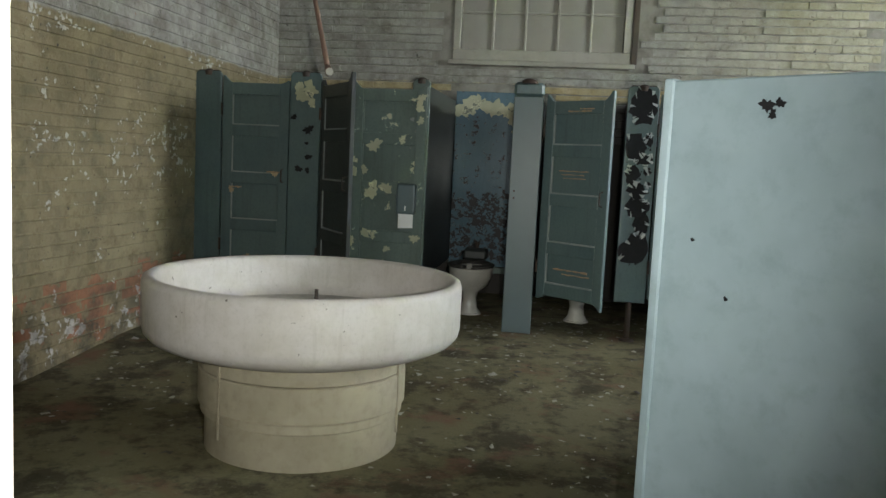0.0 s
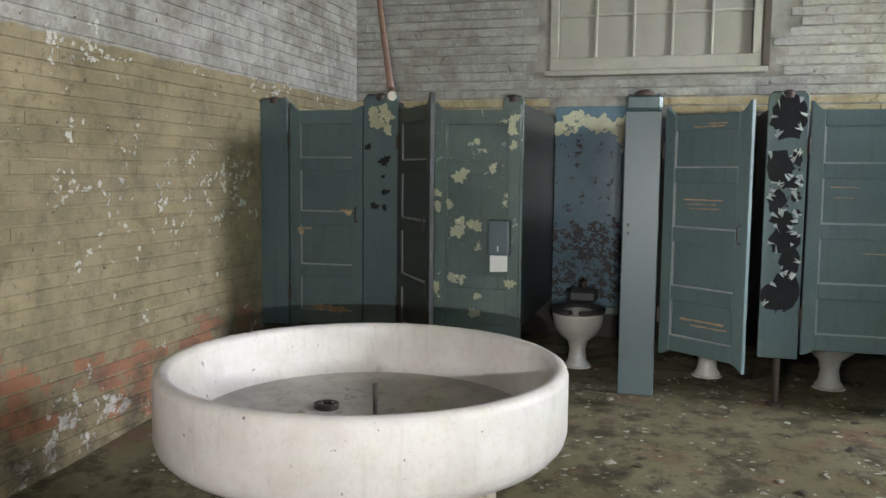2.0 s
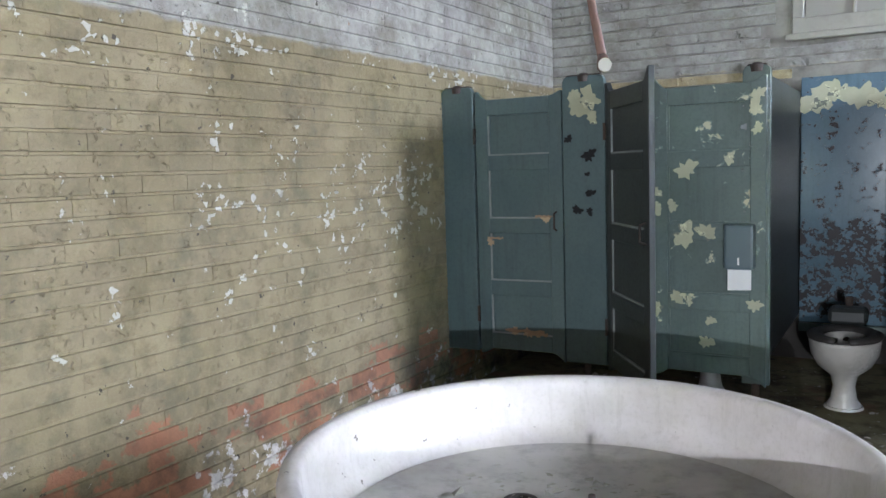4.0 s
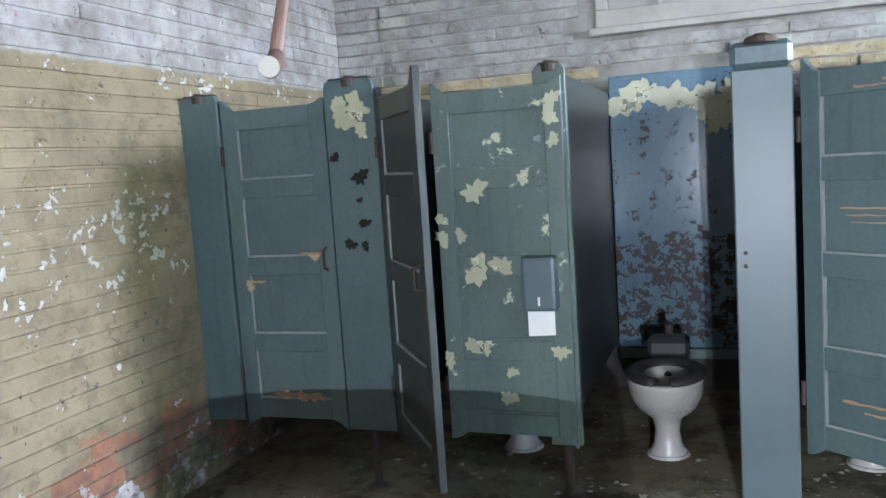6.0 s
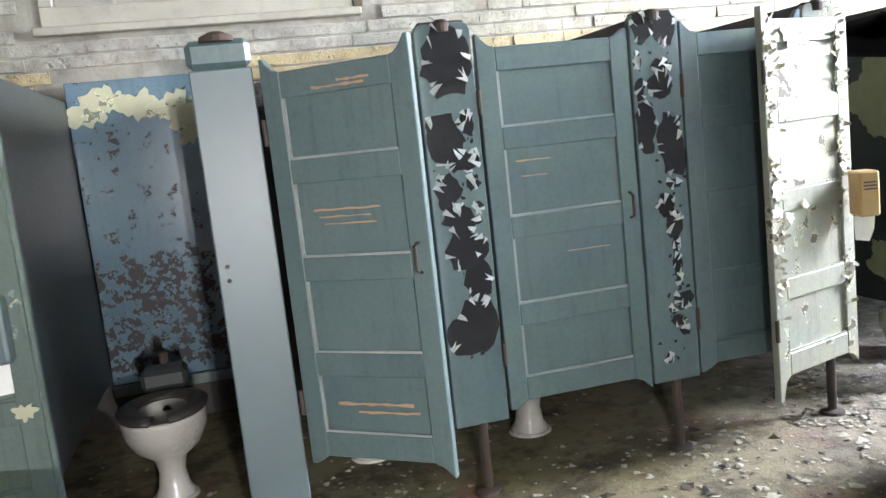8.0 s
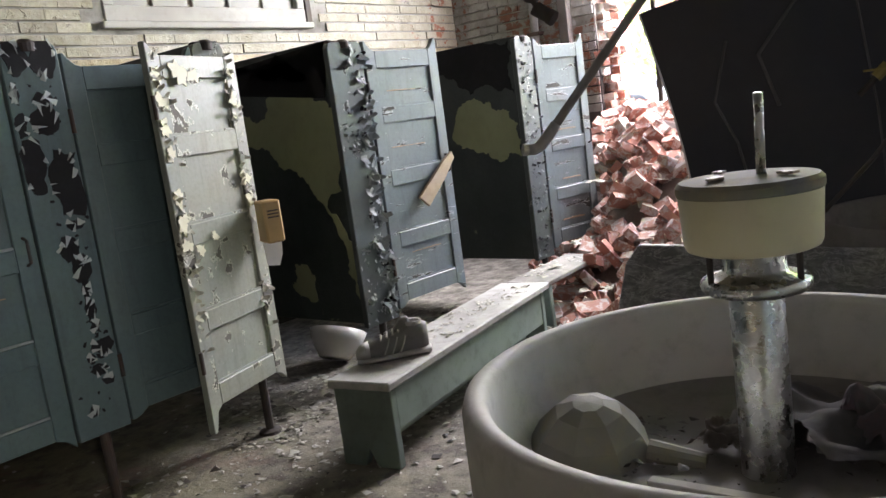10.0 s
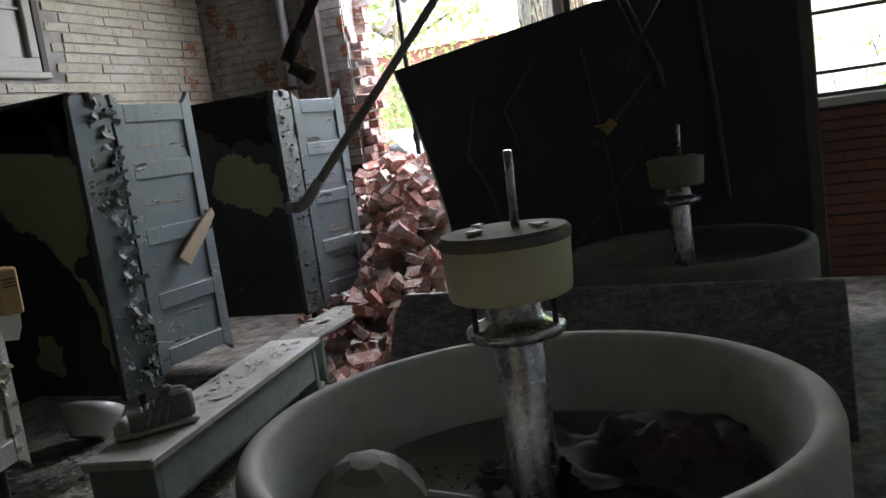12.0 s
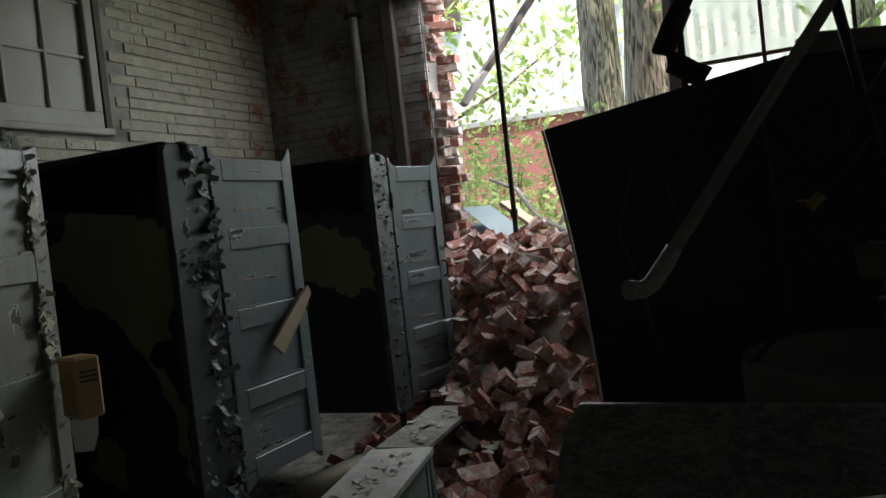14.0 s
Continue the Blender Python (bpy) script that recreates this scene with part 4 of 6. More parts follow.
splinter = thing("wood_splinter", pose(4.035, FRONT - 0.05, 1.0, 0, 0, -3), "broken piece of bare wood hanging on the door edge", "wood piece")
b = slab([(-0.19, -0.09), (-0.12, -0.15), (0.04, -0.01), (0.13, 0.09), (0.115, 0.13), (0.03, 0.08), (-0.06, 0.01)], 0.02, bevel=0.003)
part("board_piece", b, WOOD, splinter)

# ---------------------------------------------------------------- washing fountains


def fountain(x, y, R, H, label, head, stone=BASIN, low=0.0, cup=CUP):
    t = thing("wash_fountain", pose(x, y, 0), label, "wash fountain", "round washing fountains")
    lift = H - 0.742
    prof = [(0.38, 0.41 + lift), (R - 0.13, 0.435 + lift), (R - 0.07, 0.455 + lift), (R - 0.03, 0.475 + lift), (R - 0.008, 0.50 + lift), (R, 0.53 + lift), (R, 0.60 + lift), (R, H - 0.03), (R - 0.006, H - 0.01), (R - 0.022, H), (R - 0.045, H - 0.004), (R - 0.055, H - 0.02), (R - 0.065, 0.60 + lift), (R - 0.10, 0.545 + lift), (0.40, 0.525 + lift), (0.10, 0.51 + lift), (0.0, 0.508 + lift)]
    part("basin", lathe(prof, 96), stone, t, smooth=True)
    part("basin_floor", lathe([(R - 0.11, 0.548 + lift), (0.40, 0.532 + lift), (0.1, 0.516 + lift), (0.0, 0.514 + lift)], 64), SHADED_DUSTY_BASIN if head else BASIN_IN, t, smooth=True)
    rb = 0.66 * R
    for z0, z1, r in ((-0.085, 0.08, rb - 0.03), (0.082, 0.125, rb - 0.012), (0.127, 0.28, rb), (0.282, 0.415 + lift, rb - 0.004)):
        part("pedestal_ring", lathe([(r - 0.02, z0), (r, z0 + 0.004), (r, z1 - 0.006), (r - 0.006, z1), (r - 0.03, z1)], 64), PEDESTAL, t, smooth=False)
    part("pedestal_core", lathe([(rb - 0.055, -0.085), (rb - 0.055, 0.08), (rb - 0.03, 0.082), (rb - 0.03, 0.43 + lift)], 48), PEDESTAL, t)
    for a in (-100, -35, 60, 150):
        part("joint_strip", box(-0.006, rb - 0.004, 0.02, 0.006, rb + 0.004, 0.41 + lift), PEDESTAL, t).matrix_basis = pose(0, 0, 0, 0, 0, a)
    if head:
        part("stem", lathe([(0.052, 0.50 + lift), (0.052, 0.915 + low), (0.05, 0.92 + low)], 32), STEEL, t, "spotted chrome stem", smooth=True)
        top = []
        flange = part("flange", lathe([(0.052, 0.908), (0.082, 0.910), (0.098, 0.916), (0.103, 0.924), (0.103, 0.934), (0.098, 0.940), (0.082, 0.944), (0.066, 0.95), (0.06, 0.957), (0.056, 1.01)], 48), STEEL, t, "dull chrome collar", smooth=True)
        body = part("cup", lathe([(0.05, 0.998), (0.114, 0.998), (0.123, 1.002), (0.127, 1.012), (0.133, 1.116), (0.130, 1.124), (0.0, 1.126)], 64), cup, t, "yellowed translucent cup", smooth=True)
        top += [flange, body]
        part("cup_lid", lathe([(0.1335, 1.108), (0.1355, 1.112), (0.1355, 1.126), (0.128, 1.134), (0.05, 1.138), (0.0, 1.138)], 64), CUP_TOP, body, "dusty mottled lid")
        part("rod", tube([(0.01, -0.022, 1.13), (0.0, -0.03, 1.29)], 0.009, 10), STEEL, body, smooth=True)
        for k, (px, py, pr) in enumerate(((-0.06, 0.04, 0.016), (0.04, 0.07, 0.012), (-0.02, -0.08, 0.014))):
            part("lid_crust", slab(blob(0, 0, pr, random.Random(k + 3)), 0.005), PEDESTAL, body, "peeled crust on the lid").matrix_basis = pose(px, py, 1.139, 90)
        for a in (20, 140, 260):
            part("nozzle", tube([(0.092 * math.cos(radians(a)), 0.092 * math.sin(radians(a)), 0.938), (0.092 * math.cos(radians(a)), 0.092 * math.sin(radians(a)), 1.002)], 0.006, 8), IRON, flange)
        for ob in top:
            ob.location.z += low
    else:
        part("drain_ring", lathe([(0.03, 0.516 + lift), (0.046, 0.516 + lift), (0.046, 0.54 + lift), (0.038, 0.542 + lift), (0.03, 0.54 + lift)], 24, close=True), IRON, t).location = (-0.19, 0.10, 0)
        part("rod", tube([(0.10, -0.16, 0.515 + lift), (0.098, -0.16, 0.70 + lift)], 0.008, 8), IRON, t)
    return t


F1, F2, F3 = (-0.555, 3.47), (2.06, 3.40), (4.58, 3.38)
fountain(*F1, 0.70, 0.683, "round pale washing fountain on a stained tan pedestal", False)
fountain(*F2, 0.60, 0.762, "round washing fountain with a chrome stem and yellowed cup", True, DIMMED_BASIN)
fountain(*F3, 0.60, 0.655, "round washing fountain grey with grime, with its cup", True, SHADED_DUSTY_BASIN, -0.055, SHADED_CUP)

# ---------------------------------------------------------------- screen, bench, slabs, sheet
screen = thing("entrance_screen", pose(0.815, 2.08, 0, 0, 0, -40), "pale blue painted steel screen by the entrance", "screen")
part("sheet", box(0, 0, -0.05, 1.5, 0.03, 1.435, 0.004), PANEL_PAINT, screen)
part("edge_trim", box(-0.012, -0.006, -0.08, 0.016, 0.036, 1.44, 0.004), PANEL_PAINT, screen)
part("foot", box(0.02, -0.03, -0.082, 0.08, 0.06, -0.05, 0.004), IRON, screen)
part("foot", box(1.4, -0.03, -0.082, 1.46, 0.06, -0.05, 0.004), IRON, screen)
patch(screen, BLACK_SCAB, [(0.26, 1.37, 0.014), (0.29, 1.375, 0.01), (0.275, 1.35, 0.009), (0.1, 1.05, 0.004), (0.2, 0.92, 0.004)])

bench = thing("bench", pose(2.585, 5.145, 0, 0, 0, 10.2), "long grey-green wooden bench covered with dust", "bench")
part("seat_board", box(-0.02, -0.148, 0.325, 1.62, 0.148, 0.36, 0.006), BENCH_TOP, bench, "dusty flaking seat board")
part("end_panel", slab([(-0.135, 0.0), (-0.03, 0.0), (0.0, 0.07), (0.03, 0.0), (0.135, 0.0), (0.135, 0.323), (-0.135, 0.323)], 0.04, bevel=0.004), BENCH, bench).matrix_basis = pose(0.04, 0, 0, 0, 0, 90)
part("end_panel", slab([(-0.135, 0.0), (-0.03, 0.0), (0.0, 0.07), (0.03, 0.0), (0.135, 0.0), (0.135, 0.323), (-0.135, 0.323)], 0.04, bevel=0.004), BENCH, bench).matrix_basis = pose(1.56, 0, 0, 0, 0, 90)
part("apron", box(0.042, -0.13, 0.15, 1.52, -0.10, 0.323, 0.004), BENCH, bench)
part("apron", box(0.04, 0.10, 0.20, 1.52, 0.13, 0.323, 0.004), BENCH, bench)
part("stretcher", box(0.04, -0.02, 0.06, 1.52, 0.02, 0.10, 0.004), BENCH, bench)

board = thing("fallen_board", pose(4.62, 5.50, 0.315, 0, -1.5, 2), "pale flat board littered with plaster by the bench", "board")
part("plank", box(-0.36, -0.13, 0.0, 0.36, 0.13, 0.03, 0.006), DEBRIS, board)
part("cleat", box(-0.30, -0.12, -0.315, -0.26, 0.12, 0.0, 0.006), BENCH, board)

slate = thing("slate_slab", pose(3.64, 4.45, 0, 0, 0, -86), "dark veined slate slab standing on edge", "slab")
part("plate", slab([(-0.25, -0.08), (1.75, -0.08), (1.74, 0.62), (0.0, 0.68), (-0.06, 0.60)], 0.04, bevel=0.006), MARBLE, slate)

sheet = thing("fallen_roof_sheet", pose(0, 0, 0), "large black fallen roof panel leaning over", "roof panel")


def curved_sheet():
    b = bmesh.new()
    cols, rows = 12, 12
    grid = []
    for i in range(cols + 1):
        u = i / cols
        top = Vector((4.29, 4.65, 1.69)).lerp(Vector((5.12, 2.74, 1.85)), u)
        bot = Vector((4.85, 4.65, 0.30)).lerp(Vector((5.68, 2.74, 0.30)), u)
        top.z = 1.69 + 0.21 * min(1.0, u / 0.53) - 0.06 * max(0.0, u - 0.53)
        row = []
        for j in range(rows + 1):
            v = j / rows
            p = top.lerp(bot, v)
            p.x += 0.10 * math.sin(math.pi * v) ** 1.0
            row.append(b.verts.new(p))
        grid.append(row)
    for i in range(cols):
        for j in range(rows):
            b.faces.new((grid[i][j], grid[i + 1][j], grid[i + 1][j + 1], grid[i][j + 1]))
    bmesh.ops.solidify(b, geom=b.faces[:], thickness=0.025)
    return b


part("sheet", curved_sheet(), TAR, sheet)

# ---------------------------------------------------------------- pipes


def bent_pipe(points, r, elbow, material, label, name="hanging_pipe"):
    """A pipe that hangs from the ceiling and ends in an elbow."""
    base = Vector(points[-1])
    t = thing(name, pose(*base), label, "pipe", "pipes hanging over the fountains")
    pts = [Vector(p) - base for p in points]
    part("run", tube(pts, r, 14), material, t, smooth=True)
    e = [Vector(p) - base for p in elbow]
    part("elbow", tube(e, [r * 1.2] + [r * 1.3] * (len(e) - 2) + [r * 1.2], 14), material, t, smooth=True)
    part("end_cap", tube([e[-1], e[-1] + (e[-1] - e[-2]).normalized() * 0.012], r * 1.38, 16), PLASTER if material is BROWN_PIPE else material, t, smooth=False)
    part("ceiling_flange", lathe([(0, 0), (0.07, 0), (0.065, -0.015), (r + 0.005, -0.02), (r, -0.05)], 16), material, t).location = Vector(points[0]) - base
    return t


bent_pipe([(3.75, 1.83, 4.2), (2.95, 2.88, 2.71), (2.175, 3.90, 1.25)], 0.0105, [(2.186, 3.886, 1.272), (2.175, 3.90, 1.25), (2.16, 3.92, 1.223), (2.15, 3.932, 1.217), (2.138, 3.942, 1.219)], PALE_PIPE, "grey painted pipe slanting down to an elbow")
bent_pipe([(3.34, 2.72, 4.2), (2.70, 3.31, 2.83), (2.11, 3.848, 1.58)], 0.0125, [(2.122, 3.836, 1.605), (2.11, 3.848, 1.58), (2.096, 3.861, 1.549), (2.095, 3.85, 1.53), (2.10, 3.82, 1.508)], IRON, "dark rusty pipe ending in an elbow")
bent_pipe([(2.175, 4.067, 4.2), (3.5, 3.70, 2.67), (4.5, 3.416, 1.522)], 0.02, [(4.48, 3.422, 1.545), (4.5, 3.416, 1.522), (4.52, 3.41, 1.49), (4.525, 3.408, 1.46), (4.525, 3.405, 1.43)], IRON, "dark pipe hanging over the far fountain")
bent_pipe([(4.31, 1.6, 4.2), (4.31, 2.38, 3.12), (4.33, 3.50, 1.555)], 0.009, [(4.33, 3.485, 1.575), (4.33, 3.50, 1.555), (4.335, 3.515, 1.53), (4.34, 3.52, 1.51)], IRON, "thin dark rod hanging over the far fountain")
bent_pipe([(-2.30, 7.50, 4.1), (-1.32, 5.52, 2.68), (-0.64, 3.97, 1.64)], 0.0135, [(-0.648, 3.99, 1.652), (-0.64, 3.97, 1.64), (-0.632, 3.945, 1.628), (-0.625, 3.925, 1.622), (-0.615, 3.905, 1.622)], BROWN_PIPE, "brown pipe hanging over the near fountain")

valve = thing("branch_pipe", pose(4.47, 3.43, 1.50), "short rusty branch pipe with a brass valve", "pipe", "pipes hanging over the fountains")
part("run", tube([(0.0, 0.0, 0.0), (-0.03, 0.13, -0.14), (-0.07, 0.27, -0.29), (-0.07, 0.30, -0.32)], 0.013, 10), IRON, valve, smooth=True)
part("valve_body", tube([(-0.045, 0.19, -0.205), (-0.06, 0.235, -0.252)], 0.024, 10), BRASS, valve, "dull yellow brass valve")
part("valve_lever", box(-0.075, 0.17, -0.225, -0.065, 0.28, -0.215, 0.003), BRASS, valve)
rod = thing("leaning_rod", pose(4.40, 3.90, 0.655), "thin dark rod leaning in the far fountain", "rod")
part("bar", tube([(0.0, 0.03, -0.01), (0.03, -0.20, 0.24), (0.06, -0.40, 0.50)], 0.011, 10), IRON, rod)

conduit = thing("wall_conduit", pose(END - 0.05, 6.71, 0), "pale vertical conduit on the end wall", "conduit")
part("run", tube([(0, 0, 1.2), (0, 0, 4.18)], 0.035, 16), PALE_PIPE, conduit, smooth=True)
for zz in (1.9, 3.0):
    part("clamp", box(-0.045, -0.06, zz, 0.05, 0.06, zz + 0.03, 0.004), IRON, conduit)
stack = thing("dark_stack_pipe", pose(END - 0.03, 6.42, 0), "dark stained vertical timber on the broken pier", "timber")
part("run", box(-0.04, -0.05, 0.9, 0.026, 0.05, 4.18, 0.01), BEAM, stack)
dropper = thing("sprinkler_pipe", pose(6.17, 5.44, 1.23), "thin dark pipe hanging in the wall opening", "pipe")
part("run", tube([(0, 0, 0.0), (0.01, 0.0, 2.95)], 0.018, 10), IRON, dropper)
part("coupling", tube([(0, 0, 0.10), (0, 0, 0.16)], 0.026, 10), IRON, dropper)

# ---------------------------------------------------------------- roof panel edges
part("edge_beam", moved(box(0, -0.09, -0.03, 0.95, 0.05, 0.05, 0.01), Matrix.Translation((4.75, 3.64, 1.915)) @ Matrix.Rotation(math.atan2(-0.86, 0.34), 4, "Z") @ Matrix.Rotation(0.03, 4, "Y")), BEAM, sheet, "rough timber along the top edge")
# pale strip: daylight on the panel's outer edge, put into its colour
edge = []
for k in range(9):
    v = k / 8
    p = Vector((4.29, 4.65, 1.69)).lerp(Vector((4.85, 4.65, 0.30)), v)
    p.x += 0.10 * math.sin(math.pi * v)
    edge.append(p + Vector((0.02, 0.008, 0)))
b = bmesh.new()
rows = [[b.verts.new(p + Vector((dx, dy, 0))) for dx, dy in ((0.0, 0.0), (0.05 + 0.02 * k / 8, 0.004), (0.05 + 0.02 * k / 8, 0.012), (0.0, 0.012))] for k, p in enumerate(edge)]
for lo, hi in zip(rows, rows[1:]):
    for k in range(4):
        b.faces.new((lo[k], lo[(k + 1) % 4], hi[(k + 1) % 4], hi[k]))
part("metal_edge", b, ALU, sheet, "panel edge painted pale for the daylight on it")
prop = part("side_post", box(5.02, 2.725, 0.3, 5.09, 2.79, 1.98, 0.006), BEAM, sheet)
part("sole_plate", box(4.84, 2.75, 0.0, 4.98, 4.64, 0.31, 0.01), BEAM, sheet)



def on_sheet(u, v, out=0.0):
    """A point on the fallen panel: u along its top, v down it."""
    top = Vector((4.29, 4.65, 1.69)).lerp(Vector((5.12, 2.74, 1.85)), u)
    bot = Vector((4.85, 4.65, 0.30)).lerp(Vector((5.68, 2.74, 0.30)), u)
    top.z = 1.69 + 0.21 * min(1.0, u / 0.53) - 0.06 * max(0.0, u - 0.53)
    p = top.lerp(bot, v)
    p.x += 0.10 * math.sin(math.pi * v) - out
    return p


CREASE = speckled("torn_roofing_felt", (0.075, 0.07, 0.065), (0.03, 0.03, 0.03), 14, 0.7)
for path, r in (
    (((0.16, 0.17), (0.10, 0.36), (0.13, 0.52), (0.15, 0.80)), 0.007),
    (((0.33, 0.10), (0.22, 0.24), (0.24, 0.42)), 0.009),
    (((0.74, 0.03), (0.75, 0.35), (0.755, 0.7)), 0.016),
    (((0.44, 0.12), (0.45, 0.5), (0.455, 0.85)), 0.006),
):
    part("felt_crease", tube([on_sheet(u, v, 0.012) for u, v in path], r, 8), CREASE, sheet, "raised crease in the felt")

# ---------------------------------------------------------------- shoe, bits on and round the bench
shoe = thing("old_shoe", pose(2.86, 5.20, 0.361, 0, 0, -38) @ Matrix.Scale(1.15, 4), "worn grey trainer lying on the dusty bench", "shoe")


def shoe_loft(stations):
    b = bmesh.new()
    rings = []
    for x, w, z0, z1 in stations:
        rings.append([b.verts.new((x, w * math.cos(a), z0 + (z1 - z0) * (0.5 + 0.5 * math.sin(a)))) for a in [2 * math.pi * i / 14 for i in range(14)]])
    for lo, hi in zip(rings, rings[1:]):
        for k in range(14):
            b.faces.new((lo[k], lo[(k + 1) % 14], hi[(k + 1) % 14], hi[k]))
    b.faces.new(rings[0])
    b.faces.new(rings[-1][::-1])
    return b


part("upper", shoe_loft([(-0.135, 0.02, 0.02, 0.05), (-0.11, 0.038, 0.015, 0.075), (-0.05, 0.045, 0.012, 0.085), (0.01, 0.042, 0.012, 0.105), (0.06, 0.038, 0.012, 0.12), (0.10, 0.036, 0.012, 0.125), (0.125, 0.02, 0.02, 0.115)]), SHOE, shoe, smooth=True)
part("sole", shoe_loft([(-0.14, 0.02, 0.0, 0.022), (-0.11, 0.043, 0.0, 0.026), (-0.03, 0.046, 0.0, 0.026), (0.06, 0.04, 0.0, 0.028), (0.125, 0.034, 0.0, 0.03), (0.135, 0.015, 0.004, 0.028)]), SHOE_SOLE, shoe, smooth=True)
part("collar", lathe([(0.026, 0.118), (0.034, 0.122), (0.034, 0.136), (0.026, 0.134)], 18, close=True), SHOE_SOLE, shoe).matrix_basis = pose(0.075, 0, -0.006)
part("tongue", slab([(-0.01, 0.095), (0.055, 0.115), (0.05, 0.15), (0.02, 0.145)], 0.04, bevel=0.006), SHOE, shoe).location = (0.01, -0.02, 0)
for sy in (-1, 1):
    for k in range(3):
        part("side_stripe", tube([(-0.045 + 0.03 * k, sy * 0.044, 0.03), (-0.03 + 0.03 * k, sy * 0.043, 0.06), (-0.02 + 0.03 * k, sy * 0.036, 0.085)], 0.003, 6), SHOE_SOLE, shoe, "pale stripe")
part("toe_cap", shoe_loft([(-0.143, 0.018, 0.018, 0.05), (-0.125, 0.034, 0.014, 0.07), (-0.095, 0.042, 0.014, 0.08)]), SHOE_SOLE, shoe, smooth=True)
for k in range(4):
    part("lace", tube([(-0.05 + 0.022 * k, -0.03, 0.083 + 0.006 * k), (-0.045 + 0.022 * k, 0.0, 0.094 + 0.007 * k), (-0.05 + 0.022 * k, 0.03, 0.083 + 0.006 * k)], 0.004, 6), SHOE_SOLE, shoe)

frag = thing("porcelain_fragment", pose(3.52, 6.35, 0.0, 0, 0, 25), "broken white porcelain bowl lying on the floor", "broken bowl")
b = lathe([(0.0, 0.0), (0.09, 0.0), (0.15, 0.10), (0.165, 0.16), (0.15, 0.16), (0.13, 0.10), (0.07, 0.02), (0.0, 0.02)], 24)
part("bowl", moved(b, pose(0, 0, 0.045, 28, 0, 80)), PORCELAIN, frag, smooth=True)
log = thing("fallen_pipe_cover", pose(4.65, 6.0, 0.07, 0, 0, -12), "dusty tan pipe lagging lying on the floor", "pipe lagging")
part("lagging", tube([(-0.35, 0, 0.0), (0.0, 0.01, 0.004), (0.45, 0, 0.0)], 0.075, 16), PEDESTAL, log, smooth=True)

DUSTY_METAL = speckled("dusty_dull_metal", (0.20, 0.19, 0.165), (0.30, 0.26, 0.10), 16, 0.65, amount=0.6)
LATH = speckled("pale_dusty_lath", (0.40, 0.38, 0.34), (0.22, 0.20, 0.17), 24, 0.8)
DARK_RAG = speckled("dark_dirty_cloth", (0.17, 0.17, 0.172), (0.27, 0.25, 0.22), 30, 0.9, amount=0.7)
RED_RAG = speckled("faded_red_cloth", (0.13, 0.13, 0.135), (0.27, 0.14, 0.13), 40, 0.9, amount=0.6)
BROWN_RAG = speckled("brown_dirty_cloth", (0.15, 0.13, 0.10), (0.05, 0.045, 0.04), 30, 0.9)
dome = thing("metal_cone", pose(1.985, 3.765, 0.55, 6, -10, 12), "dusty octagonal metal lamp shade lying in the basin", "lamp shade")
b = lathe([(0.0, 0.125), (0.035, 0.122), (0.075, 0.105), (0.115, 0.06), (0.14, 0.012), (0.142, 0.0), (0.13, 0.004)], 8)
part("shade", b, DUSTY_METAL, dome)
part("neck", tube([(0.0, -0.13, 0.02), (0.0, -0.25, 0.015)], [0.03, 0.022], 12), DUSTY_METAL, dome)
lath = thing("fallen_lath", pose(1.86, 3.42, 0.565, 0, 0, -88), "pale broken lath lying in the basin", "lath")
part("stick", box(-0.14, -0.014, 0.0, 0.2, 0.014, 0.016, 0.002), LATH, lath)


def crumpled(name, x, y, rx, ry, high, label, material, seed, z=0.545):
    """A rag thrown down in folds: a round sheet of cloth pushed up into creases."""
    rng = random.Random(seed)
    waves = [(rng.uniform(8, 26), rng.uniform(0, 6.28), rng.uniform(0, 6.28)) for _ in range(9)]
    t = thing(name, pose(x, y, z), label, "cloth")
    b = bmesh.new()
    n = 44
    grid = {}
    for i in range(n + 1):
        for j in range(n + 1):
            u, v = 2 * i / n - 1, 2 * j / n - 1
            a = math.atan2(v, u)
            if u * u + v * v > (0.82 + 0.12 * math.sin(3 * a + seed) + 0.07 * math.sin(7 * a)) ** 2:
                continue
            fold = sum(1 - abs(math.sin(f * (u * math.cos(d) + v * math.sin(d)) * 0.32 + p + 0.8 * math.sin(3 * u + p))) for f, d, p in waves) / 9
            k = max(0.0, 1 - (u * u + v * v))
            grid[i, j] = b.verts.new((rx * u + 0.012 * math.sin(9 * v + seed), ry * v + 0.012 * math.sin(8 * u), 0.004 + high * (k ** 0.5) * (fold * 1.7 - 0.15) + 0.006 * rng.random()))
    for i in range(n):
        for j in range(n):
            c = [grid.get(q) for q in ((i, j), (i + 1, j), (i + 1, j + 1), (i, j + 1))]
            if all(c):
                b.faces.new(c)
    bmesh.ops.solidify(b, geom=b.faces[:], thickness=0.004)
    part("rag", b, material, t, smooth=True)


crumpled("crumpled_cloth", 2.27, 3.22, 0.27, 0.36, 0.13, "dark dirty rag crumpled in the basin", DARK_RAG, 3)
crumpled("red_cloth", 2.17, 3.13, 0.10, 0.19, 0.15, "faded red and black rag over a dark one", RED_RAG, 5, 0.57)
crumpled("brown_cloth", 2.13, 3.47, 0.11, 0.12, 0.07, "dirty brown rag by the stem", BROWN_RAG, 8)


